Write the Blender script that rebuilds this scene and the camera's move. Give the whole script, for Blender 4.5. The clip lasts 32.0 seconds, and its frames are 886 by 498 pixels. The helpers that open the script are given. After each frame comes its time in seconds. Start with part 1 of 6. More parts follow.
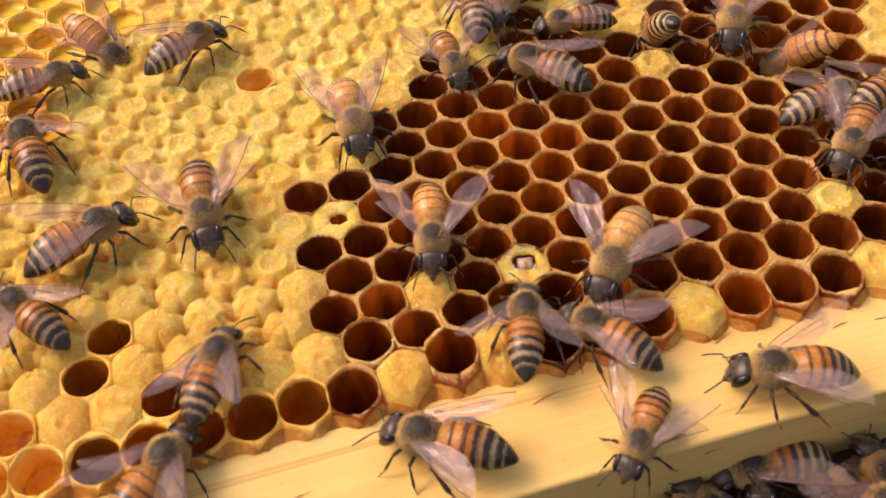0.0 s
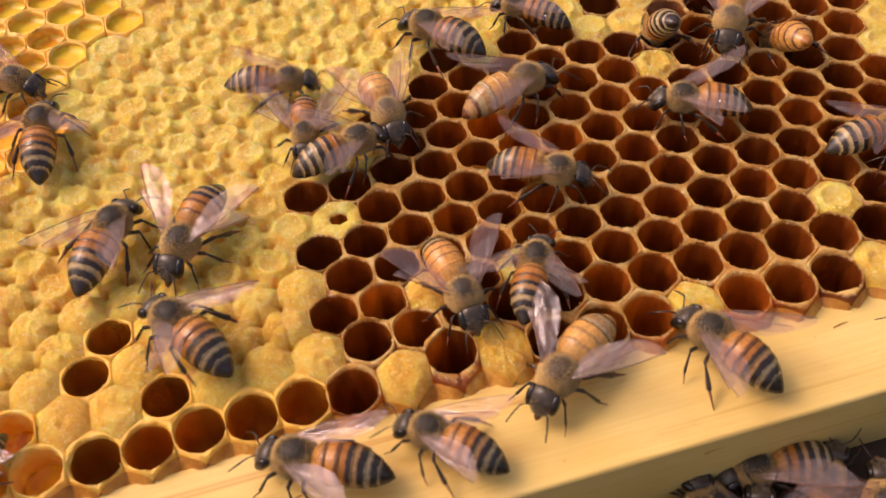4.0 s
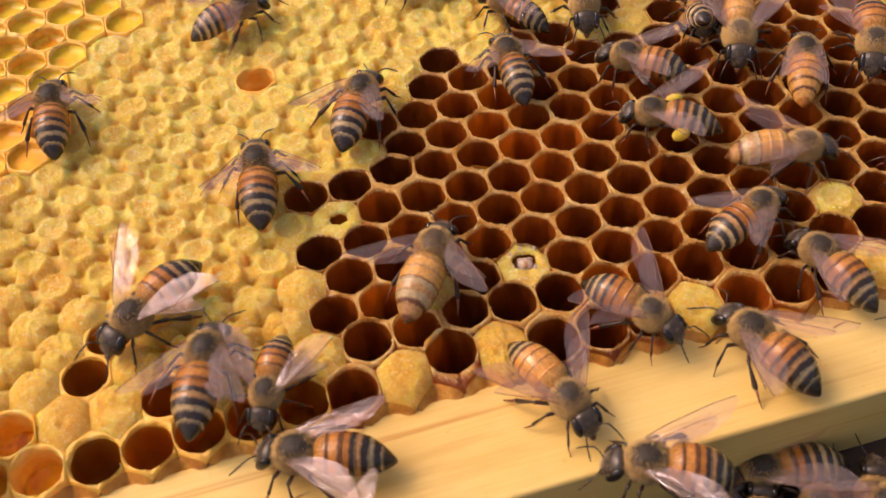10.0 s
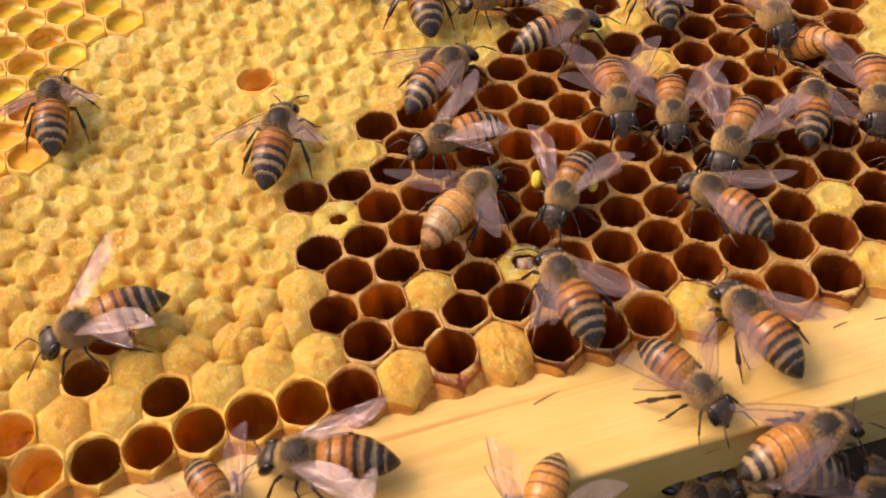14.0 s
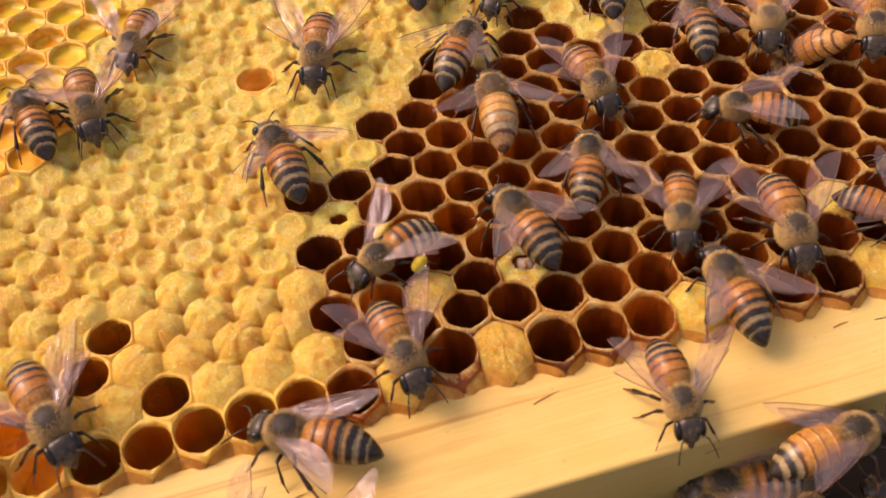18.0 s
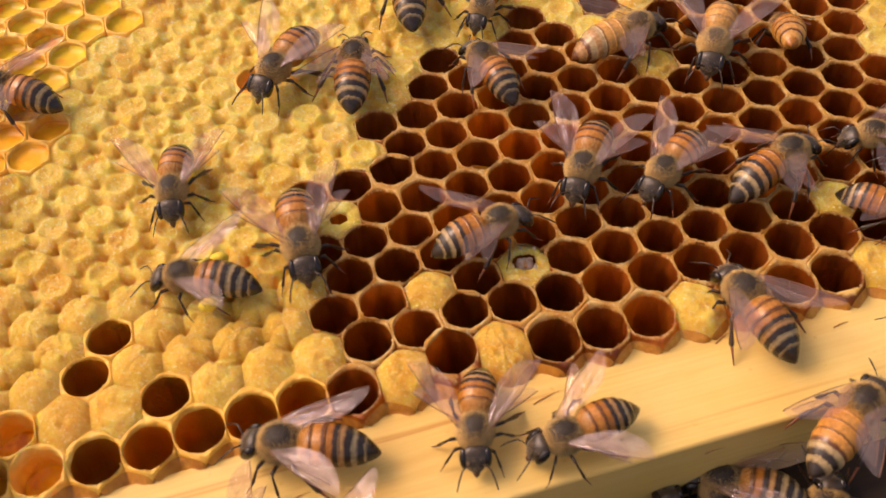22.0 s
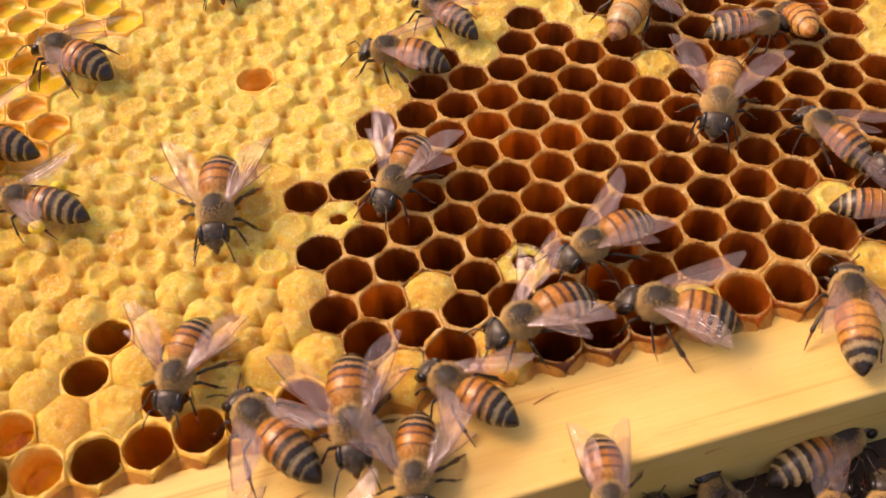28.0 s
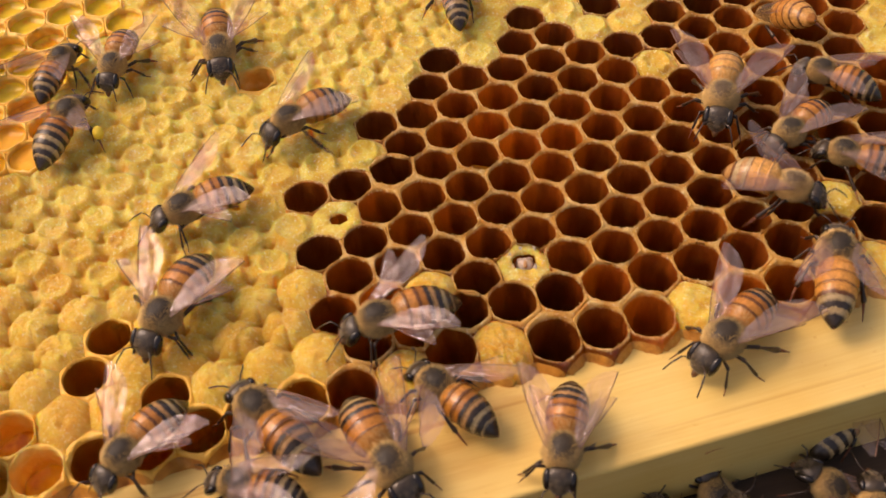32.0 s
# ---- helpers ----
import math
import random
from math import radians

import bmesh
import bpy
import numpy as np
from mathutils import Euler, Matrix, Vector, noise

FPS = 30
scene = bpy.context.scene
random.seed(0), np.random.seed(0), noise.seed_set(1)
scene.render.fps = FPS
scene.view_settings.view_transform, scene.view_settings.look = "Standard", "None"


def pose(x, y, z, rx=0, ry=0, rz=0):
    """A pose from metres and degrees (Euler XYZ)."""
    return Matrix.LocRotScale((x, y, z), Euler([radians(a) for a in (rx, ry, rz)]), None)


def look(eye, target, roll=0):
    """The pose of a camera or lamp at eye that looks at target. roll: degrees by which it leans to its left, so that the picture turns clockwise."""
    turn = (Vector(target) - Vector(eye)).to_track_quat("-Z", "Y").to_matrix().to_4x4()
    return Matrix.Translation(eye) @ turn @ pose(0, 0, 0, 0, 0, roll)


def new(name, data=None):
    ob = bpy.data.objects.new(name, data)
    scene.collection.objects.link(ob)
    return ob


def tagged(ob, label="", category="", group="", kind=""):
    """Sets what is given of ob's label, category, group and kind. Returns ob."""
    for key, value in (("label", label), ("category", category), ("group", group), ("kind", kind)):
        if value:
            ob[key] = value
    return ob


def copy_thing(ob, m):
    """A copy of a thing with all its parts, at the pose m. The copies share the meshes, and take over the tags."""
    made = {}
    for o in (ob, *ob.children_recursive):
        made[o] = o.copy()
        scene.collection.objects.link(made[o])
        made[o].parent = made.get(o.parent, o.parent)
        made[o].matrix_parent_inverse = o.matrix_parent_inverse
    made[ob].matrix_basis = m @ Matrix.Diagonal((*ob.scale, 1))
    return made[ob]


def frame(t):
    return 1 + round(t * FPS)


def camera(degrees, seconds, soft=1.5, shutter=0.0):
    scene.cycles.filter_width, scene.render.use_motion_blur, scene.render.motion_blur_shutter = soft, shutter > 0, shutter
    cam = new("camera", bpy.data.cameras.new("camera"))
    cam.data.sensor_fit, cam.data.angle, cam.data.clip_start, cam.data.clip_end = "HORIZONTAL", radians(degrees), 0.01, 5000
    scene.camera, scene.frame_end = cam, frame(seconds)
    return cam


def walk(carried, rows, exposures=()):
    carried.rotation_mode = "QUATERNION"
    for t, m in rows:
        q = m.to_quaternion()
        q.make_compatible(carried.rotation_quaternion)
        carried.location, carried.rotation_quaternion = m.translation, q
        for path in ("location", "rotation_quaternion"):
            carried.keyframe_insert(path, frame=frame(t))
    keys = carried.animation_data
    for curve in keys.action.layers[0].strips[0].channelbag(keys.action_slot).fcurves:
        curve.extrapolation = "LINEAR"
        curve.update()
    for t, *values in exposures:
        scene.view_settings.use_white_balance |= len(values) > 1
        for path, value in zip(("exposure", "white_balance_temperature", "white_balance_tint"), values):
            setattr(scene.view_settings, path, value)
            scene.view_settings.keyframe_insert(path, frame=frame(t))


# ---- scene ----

# ---- camera: it stands still ----
FOV = 45.0
EYE = (0.00459, -0.07619, 0.09245)
AIM = (0.0, 0.0, 0.0)
cam = camera(FOV, 32.0, soft=1.55, shutter=0.5)
cam.data.dof.use_dof = True
cam.data.dof.focus_distance = 0.145
cam.data.dof.aperture_fstop = 66.0
LEAN = -4.46
walk(cam, [(0.0, look(EYE, AIM, LEAN)), (32.0, look(EYE, AIM, LEAN))],
     exposures=[(0.0, -0.22, 7200, 29), (3.0, -0.39, 7150, 30), (9.0, -0.40, 7250, 30), (14.0, -0.28, 7250, 29), (17.0, -0.32, 7300, 30), (19.0, -0.30, 7400, 31), (20.0, -0.14, 7450, 30), (22.0, -0.39, 7700, 30), (24.0, -0.35, 7700, 30), (25.0, -0.20, 7700, 30), (28.0, -0.19, 7700, 30), (30.0, -0.73, 7600, 26), (31.0, -0.60, 7600, 25), (32.0, -0.47, 7600, 25)])

# ---- daylight ----
SUN_TO = Vector((-0.62, 0.20, 0.72)).normalized()
world = bpy.data.worlds.new("world")
scene.world = world
world.use_nodes = True
wn = world.node_tree.nodes
sky = wn.new("ShaderNodeTexSky")
sky.sky_type = "NISHITA"
sky.sun_disc = False
sky.dust_density = 6.0
sky.ozone_density = 0.3
sky.sun_elevation = math.asin(SUN_TO.z)
sky.sun_rotation = math.atan2(SUN_TO.x, SUN_TO.y)
world.node_tree.links.new(sky.outputs[0], wn["Background"].inputs[0])
wn["Background"].inputs[1].default_value = 0.24
sun = new("sun", bpy.data.lights.new("sun", "SUN"))
sun.data.energy = 1.12
sun.data.angle = radians(18.0)
sun.data.color = (1.0, 0.875, 0.77)
sun.matrix_basis = look(SUN_TO * 2.0, (0, 0, 0))

# ---- materials ----


def material(name, rough=0.5, metal=0.0, spec=0.5):
    m = bpy.data.materials.new(name)
    m.use_nodes = True
    b = m.node_tree.nodes["Principled BSDF"]
    b.inputs["Roughness"].default_value = rough
    b.inputs["Metallic"].default_value = metal
    b.inputs["Specular IOR Level"].default_value = spec
    return m, m.node_tree, b


def node(nt, kind, **values):
    n = nt.nodes.new(kind)
    for key, value in values.items():
        n.inputs[key].default_value = value
    return n


def ramp(nt, fac, stops):
    r = nt.nodes.new("ShaderNodeValToRGB")
    while len(r.color_ramp.elements) < len(stops):
        r.color_ramp.elements.new(0.5)
    for e, (pos, col) in zip(r.color_ramp.elements, stops):
        e.position, e.color = pos, (*col, 1)
    nt.links.new(fac, r.inputs[0])
    return r.outputs[0]


def noise_fac(nt, co, scale, detail=3.0, rough=0.55):
    n = node(nt, "ShaderNodeTexNoise", Scale=scale, Detail=detail, Roughness=rough)
    nt.links.new(co, n.inputs["Vector"])
    return n.outputs[0]


def world_place(nt):
    return nt.nodes.new("ShaderNodeNewGeometry").outputs["Position"]


def local_place(nt):
    return nt.nodes.new("ShaderNodeTexCoord").outputs["Object"]


def mixed(nt, fac, a, b, kind="MIX"):
    n = nt.nodes.new("ShaderNodeMix")
    n.data_type, n.blend_type = "RGBA", kind
    for sock, v in ((n.inputs[0], fac), (n.inputs[6], a), (n.inputs[7], b)):
        if isinstance(v, (int, float)):
            sock.default_value = v
        elif isinstance(v, tuple):
            sock.default_value = (*v, 1)
        else:
            nt.links.new(v, sock)
    return n.outputs[2]


def bump(nt, b, height, strength, dist):
    n = node(nt, "ShaderNodeBump", Strength=strength, Distance=dist)
    nt.links.new(height, n.inputs["Height"])
    nt.links.new(n.outputs[0], b.inputs["Normal"])


def object_random(nt):
    return nt.nodes.new("ShaderNodeObjectInfo").outputs["Random"]


def cap_material():
    """Crumbly lemon cappings; pits between them painted orange, for wax with light glowing through."""
    m, nt, b = material("capping_wax", 0.33, 0.0, 0.5)
    p = world_place(nt)
    big = noise_fac(nt, p, 90, 2)
    mid = noise_fac(nt, p, 700, 4, 0.6)
    fine = noise_fac(nt, p, 3000, 4, 0.65)
    base = ramp(nt, mid, [(0.28, (0.78, 0.49, 0.065)), (0.45, (0.87, 0.65, 0.13)), (0.60, (0.91, 0.75, 0.20)), (0.75, (0.93, 0.84, 0.38))])
    per_cap = ramp(nt, object_random(nt), [(0.0, (0.95, 0.84, 0.62)), (0.35, (1.0, 0.98, 0.90)), (1.0, (1.0, 1.0, 0.86))])
    base = mixed(nt, 1.0, base, per_cap, "MULTIPLY")
    tone = ramp(nt, big, [(0.35, (1.0, 0.88, 0.66)), (0.6, (1, 1, 1))])
    base = mixed(nt, 0.7, base, tone, "MULTIPLY")
    # pale flecks: wax mottling, with specular glints put in as colour
    specks = ramp(nt, fine, [(0.56, (0, 0, 0)), (0.66, (1, 1, 1))])
    base = mixed(nt, specks, base, (0.95, 0.87, 0.56))
    pits = ramp(nt, fine, [(0.32, (1, 1, 1)), (0.40, (0, 0, 0))])
    base = mixed(nt, pits, base, (0.78, 0.47, 0.06))
    sep = nt.nodes.new("ShaderNodeSeparateXYZ")
    nt.links.new(p, sep.inputs[0])
    jit = nt.nodes.new("ShaderNodeMath")
    jit.operation = "MULTIPLY_ADD"
    nt.links.new(mid, jit.inputs[0])
    jit.inputs[1].default_value = 0.0007
    nt.links.new(sep.outputs[2], jit.inputs[2])
    # lower wax turns orange: its own tone plus scattered light, painted by height
    depth = node(nt, "ShaderNodeMapRange", **{"From Min": -0.0011, "From Max": 0.0003})
    nt.links.new(jit.outputs[0], depth.inputs[0])
    base = mixed(nt, depth.outputs[0], (0.92, 0.52, 0.055), base)
    # travel stain, stronger towards the wooden bar
    near = node(nt, "ShaderNodeMapRange", **{"From Min": 0.014, "From Max": -0.022})
    nt.links.new(sep.outputs[1], near.inputs[0])
    blot = ramp(nt, noise_fac(nt, p, 130, 4, 0.6), [(0.3, (1, 1, 1)), (0.7, (0.35, 0.35, 0.35))])
    stain = mixed(nt, 1.0, blot, near.outputs[0], "MULTIPLY")
    base = mixed(nt, stain, base, mixed(nt, 1.0, base, (0.97, 0.74, 0.44), "MULTIPLY"))
    nt.links.new(base, b.inputs["Base Color"])
    b.inputs["Subsurface Weight"].default_value = 0.65
    b.inputs["Subsurface Radius"].default_value = (0.0022, 0.0012, 0.0002)
    b.inputs["Subsurface Scale"].default_value = 1.0
    grit = noise_fac(nt, p, 6500, 3, 0.7)
    bump(nt, b, mixed(nt, 0.30, mixed(nt, 0.65, mid, fine), grit), 1.0, 0.0008)
    return m


def skirt_material(name, dark, mid_col, light):
    m, nt, b = material(name, 0.4, 0.0, 0.45)
    p = world_place(nt)
    mid = noise_fac(nt, p, 500, 5, 0.6)
    nt.links.new(ramp(nt, mid, [(0.3, dark), (0.55, mid_col), (0.75, light)]), b.inputs["Base Color"])
    bump(nt, b, mid, 0.9, 0.0006)
    return m


def cell_material(name, dark, mid_col, light, see):
    """Bright thin rims over translucent walls: stained by use, or lightened to stand in for glow."""
    m, nt, b = material(name, 0.24, 0.0, 0.6)
    p = world_place(nt)
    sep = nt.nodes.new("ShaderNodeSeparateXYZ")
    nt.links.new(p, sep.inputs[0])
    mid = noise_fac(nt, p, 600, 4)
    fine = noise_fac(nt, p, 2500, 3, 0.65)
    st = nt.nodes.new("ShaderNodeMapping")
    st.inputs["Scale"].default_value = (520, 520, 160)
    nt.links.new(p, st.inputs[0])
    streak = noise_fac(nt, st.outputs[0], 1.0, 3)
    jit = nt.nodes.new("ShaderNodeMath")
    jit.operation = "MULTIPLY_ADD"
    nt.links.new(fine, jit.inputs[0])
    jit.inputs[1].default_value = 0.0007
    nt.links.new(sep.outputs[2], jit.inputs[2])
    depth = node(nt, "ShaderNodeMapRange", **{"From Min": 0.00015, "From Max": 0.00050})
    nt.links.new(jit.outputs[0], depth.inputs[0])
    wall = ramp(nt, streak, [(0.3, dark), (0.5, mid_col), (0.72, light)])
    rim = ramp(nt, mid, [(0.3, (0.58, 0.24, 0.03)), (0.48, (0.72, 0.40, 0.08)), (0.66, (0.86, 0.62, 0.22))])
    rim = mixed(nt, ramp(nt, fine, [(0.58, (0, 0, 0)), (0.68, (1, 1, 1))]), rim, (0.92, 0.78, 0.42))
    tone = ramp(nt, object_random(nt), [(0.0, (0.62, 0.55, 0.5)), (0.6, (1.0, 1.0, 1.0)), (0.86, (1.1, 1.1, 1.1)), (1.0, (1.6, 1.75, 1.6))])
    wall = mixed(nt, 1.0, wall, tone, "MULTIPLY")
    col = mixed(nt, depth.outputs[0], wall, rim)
    nt.links.new(col, b.inputs["Base Color"])
    bump(nt, b, mixed(nt, 0.5, mid, fine), 1.0, 0.0006)
    thin = nt.nodes.new("ShaderNodeBsdfTranslucent")
    nt.links.new(mixed(nt, depth.outputs[0], mixed(nt, 1.0, (0.85, 0.38, 0.065), tone, "MULTIPLY"), (0.9, 0.6, 0.2)), thin.inputs[0])
    mx = node(nt, "ShaderNodeMixShader", Fac=see)
    nt.links.new(b.outputs[0], mx.inputs[1])
    nt.links.new(thin.outputs[0], mx.inputs[2])
    nt.links.new(mx.outputs[0], nt.nodes["Material Output"].inputs["Surface"])
    return m


def pale_cell_material():
    """Cells of fresh yellow wax that hold nectar."""
    m, nt, b = material("fresh_wax", 0.55, 0.0, 0.5)
    p = world_place(nt)
    mid = noise_fac(nt, p, 500, 4)
    col = ramp(nt, mid, [(0.3, (0.78, 0.38, 0.04)), (0.55, (0.84, 0.50, 0.09)), (0.75, (0.90, 0.66, 0.24))])
    nt.links.new(col, b.inputs["Base Color"])
    b.inputs["Subsurface Weight"].default_value = 0.3
    b.inputs["Subsurface Radius"].default_value = (0.0015, 0.0008, 0.0002)
    b.inputs["Subsurface Scale"].default_value = 1.0
    bump(nt, b, mid, 0.9, 0.0005)
    return m


def honey_material(name, dark, light, stain, rough=0.1):
    m, nt, b = material(name, rough, 0.0, 0.25)
    p = world_place(nt)
    col = ramp(nt, noise_fac(nt, p, 300, 3), [(0.35, dark), (0.65, light)])
    spots = ramp(nt, noise_fac(nt, p, 260, 4, 0.65), [(0.54, (0, 0, 0)), (0.66, (0.85, 0.85, 0.85))])
    col = mixed(nt, spots, col, stain)
    nt.links.new(col, b.inputs["Base Color"])
    bump(nt, b, noise_fac(nt, p, 350, 2), 0.4, 0.0006)
    return m


def wood_material(name, dark, mid, light, angle, rough=0.5):
    m, nt, b = material(name, rough, 0.0, 0.35)
    p = world_place(nt)
    mp = nt.nodes.new("ShaderNodeMapping")
    mp.inputs["Rotation"].default_value = (0, 0, -angle)
    nt.links.new(p, mp.inputs[0])
    st = nt.nodes.new("ShaderNodeMapping")
    st.inputs["Scale"].default_value = (14, 170, 170)
    nt.links.new(mp.outputs[0], st.inputs[0])
    grain = noise_fac(nt, st.outputs[0], 1.0, 5, 0.6)
    st2 = nt.nodes.new("ShaderNodeMapping")
    st2.inputs["Scale"].default_value = (60, 2600, 2600)
    nt.links.new(mp.outputs[0], st2.inputs[0])
    fibre = noise_fac(nt, st2.outputs[0], 1.0, 3)
    blot = noise_fac(nt, p, 60, 3)
    col = mixed(nt, 0.45, ramp(nt, grain, [(0.3, dark), (0.5, mid), (0.72, light)]), mid)
    col = mixed(nt, 0.22, col, ramp(nt, fibre, [(0.3, dark), (0.7, light)]))
    st3 = nt.nodes.new("ShaderNodeMapping")
    st3.inputs["Scale"].default_value = (5, 330, 330)
    nt.links.new(mp.outputs[0], st3.inputs[0])
    lines = ramp(nt, noise_fac(nt, st3.outputs[0], 1.0, 2), [(0.62, (1, 1, 1)), (0.68, (0.74, 0.52, 0.34)), (0.73, (1, 1, 1))])
    col = mixed(nt, 0.75, col, lines, "MULTIPLY")
    st4 = nt.nodes.new("ShaderNodeMapping")
    st4.inputs["Scale"].default_value = (45, 260, 260)
    nt.links.new(mp.outputs[0], st4.inputs[0])
    stain = ramp(nt, noise_fac(nt, st4.outputs[0], 1.0, 4, 0.6), [(0.54, (1, 1, 1)), (0.70, (0.80, 0.58, 0.38))])
    col = mixed(nt, 0.4, col, stain, "MULTIPLY")
    specks = ramp(nt, noise_fac(nt, p, 1100, 2), [(0.70, (0, 0, 0)), (0.76, (0.7, 0.7, 0.7))])
    col = mixed(nt, specks, col, dark)
    col = mixed(nt, 0.5, col, ramp(nt, blot, [(0.35, (0.94, 0.80, 0.52)), (0.6, (1, 1, 1))]), "MULTIPLY")
    nt.links.new(col, b.inputs["Base Color"])
    bump(nt, b, fibre, 0.25, 0.0002)
    return m


def chitin_material(name, dark, light, rough=0.28, hair=0.0):
    m, nt, b = material(name, rough, 0.0, 0.5)
    p = local_place(nt)
    fine = noise_fac(nt, p, 1500, 3)
    col = ramp(nt, fine, [(0.3, dark), (0.7, light)])
    nt.links.new(col, b.inputs["Base Color"])
    bump(nt, b, noise_fac(nt, p, 4500, 2), 0.25 + hair, 0.00012)
    return m


def wing_material():
    m = bpy.data.materials.new("wing_membrane")
    m.use_nodes = True
    nt = m.node_tree
    nt.nodes.remove(nt.nodes["Principled BSDF"])
    out = nt.nodes["Material Output"]
    p = local_place(nt)
    n = noise_fac(nt, p, 900, 2)
    clear = node(nt, "ShaderNodeBsdfTransparent", Color=(0.95, 0.88, 0.83, 1))
    body = nt.nodes.new("ShaderNodeBsdfDiffuse")
    nt.links.new(ramp(nt, n, [(0.3, (0.52, 0.39, 0.33)), (0.7, (0.72, 0.58, 0.52))]), body.inputs[0])
    gloss = node(nt, "ShaderNodeBsdfGlossy", Color=(0.96, 0.90, 0.96, 1), Roughness=0.12)
    bp = node(nt, "ShaderNodeBump", Strength=0.9, Distance=0.0005)
    fold = nt.nodes.new("ShaderNodeMapping")
    fold.inputs["Scale"].default_value = (260, 1300, 600)
    nt.links.new(p, fold.inputs[0])
    nt.links.new(noise_fac(nt, fold.outputs[0], 1.0, 2), bp.inputs["Height"])
    nt.links.new(bp.outputs[0], gloss.inputs["Normal"])
    a = node(nt, "ShaderNodeMixShader", Fac=0.105)
    nt.links.new(clear.outputs[0], a.inputs[1])
    nt.links.new(body.outputs[0], a.inputs[2])
    c = node(nt, "ShaderNodeMixShader", Fac=0.042)
    nt.links.new(a.outputs[0], c.inputs[1])
    nt.links.new(gloss.outputs[0], c.inputs[2])
    nt.links.new(c.outputs[0], out.inputs["Surface"])
    return m


def thorax_material(name, low, high, disc=(0.045, 0.031, 0.018)):
    """Tan felt all round and a bald dark disc on the back."""
    m, nt, b = material(name, 0.55, 0.0, 0.4)
    p = local_place(nt)
    sep = nt.nodes.new("ShaderNodeSeparateXYZ")
    nt.links.new(p, sep.inputs[0])
    up = node(nt, "ShaderNodeMapRange", **{"From Min": 0.0034, "From Max": 0.0044})
    nt.links.new(sep.outputs[2], up.inputs[0])
    fine = noise_fac(nt, p, 2500, 3)
    felt = ramp(nt, fine, [(0.3, low), (0.7, high)])
    bald = ramp(nt, fine, [(0.3, tuple(c * 0.3 for c in disc)), (0.7, disc)])
    nt.links.new(mixed(nt, up.outputs[0], felt, bald), b.inputs["Base Color"])
    bump(nt, b, fine, 0.6, 0.0002)
    return m


def grass_material():
    m, nt, b = material("short_grass", 0.9, 0.0, 0.2)
    p = world_place(nt)
    fine = noise_fac(nt, p, 60, 5, 0.7)
    col = ramp(nt, fine, [(0.3, (0.02, 0.035, 0.01)), (0.6, (0.06, 0.09, 0.025)), (0.8, (0.11, 0.13, 0.05))])
    earth = ramp(nt, noise_fac(nt, p, 2.5, 4), [(0.55, (0, 0, 0)), (0.68, (1, 1, 1))])
    nt.links.new(mixed(nt, earth, col, (0.11, 0.08, 0.05)), b.inputs["Base Color"])
    bump(nt, b, fine, 0.8, 0.02)
    return m


M_GRASS = grass_material()
M_CAP = cap_material()
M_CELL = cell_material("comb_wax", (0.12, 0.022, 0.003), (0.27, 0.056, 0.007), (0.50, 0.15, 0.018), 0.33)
# lighter copy of the comb wax: light glowing through the walls, painted in
M_GLOWCELL = cell_material("glow_painted_wax", (0.78, 0.24, 0.016), (0.88, 0.34, 0.026), (0.92, 0.46, 0.05), 0.5)
M_SKIRT = skirt_material("brown_wax", (0.40, 0.14, 0.018), (0.60, 0.26, 0.036), (0.78, 0.44, 0.09))
M_RIMWAX = skirt_material("amber_rim_wax", (0.74, 0.36, 0.04), (0.85, 0.49, 0.07), (0.90, 0.62, 0.15))
M_FRESH = pale_cell_material()
M_HONEY = honey_material("honey", (0.66, 0.42, 0.010), (0.80, 0.58, 0.03), (0.74, 0.26, 0.012), 0.24)
M_NECTAR = honey_material("amber_nectar", (0.78, 0.34, 0.015), (0.88, 0.48, 0.03), (0.62, 0.20, 0.015), 0.22)
BAR_TURN = math.atan2(0.285, 1.0)
M_PINE = wood_material("pine", (0.69, 0.43, 0.11), (0.78, 0.56, 0.17), (0.85, 0.66, 0.26), BAR_TURN, 0.42)
M_SPLINTER = wood_material("split_wood", (0.28, 0.11, 0.03), (0.42, 0.19, 0.06), (0.55, 0.28, 0.10), BAR_TURN)
M_OLD = wood_material("old_stained_wood", (0.02, 0.012, 0.007), (0.045, 0.028, 0.016), (0.08, 0.05, 0.03), BAR_TURN, 0.7)
M_GOLDRIM = chitin_material("tan_chitin", (0.40, 0.19, 0.06), (0.60, 0.36, 0.15), 0.4)
M_BROWN = chitin_material("brown_chitin", (0.085, 0.030, 0.008), (0.16, 0.06, 0.014), 0.34)
M_LEG = chitin_material("leg_chitin", (0.016, 0.010, 0.007), (0.060, 0.030, 0.014), 0.28)
M_FOOT = chitin_material("brown_foot", (0.16, 0.045, 0.015), (0.28, 0.09, 0.03), 0.4)
M_THORAX = thorax_material("thorax_shell", (0.26, 0.15, 0.055), (0.48, 0.30, 0.11), (0.050, 0.036, 0.022))
M_PALETHORAX = thorax_material("pale_thorax_shell", (0.46, 0.27, 0.09), (0.66, 0.43, 0.17), (0.13, 0.075, 0.03))
M_HEAD = chitin_material("head_shell", (0.026, 0.018, 0.011), (0.075, 0.052, 0.030), 0.28, 0.2)
M_HAIR = chitin_material("tan_hair", (0.50, 0.31, 0.10), (0.72, 0.50, 0.20), 0.8)
M_DARKFUR = chitin_material("dark_back_hair", (0.060, 0.042, 0.022), (0.19, 0.13, 0.065), 0.8)
M_FACE = chitin_material("grey_face_hair", (0.20, 0.15, 0.09), (0.42, 0.33, 0.21), 0.8)
M_EYE = chitin_material("compound_eye", (0.010, 0.007, 0.005), (0.020, 0.014, 0.010), 0.15)
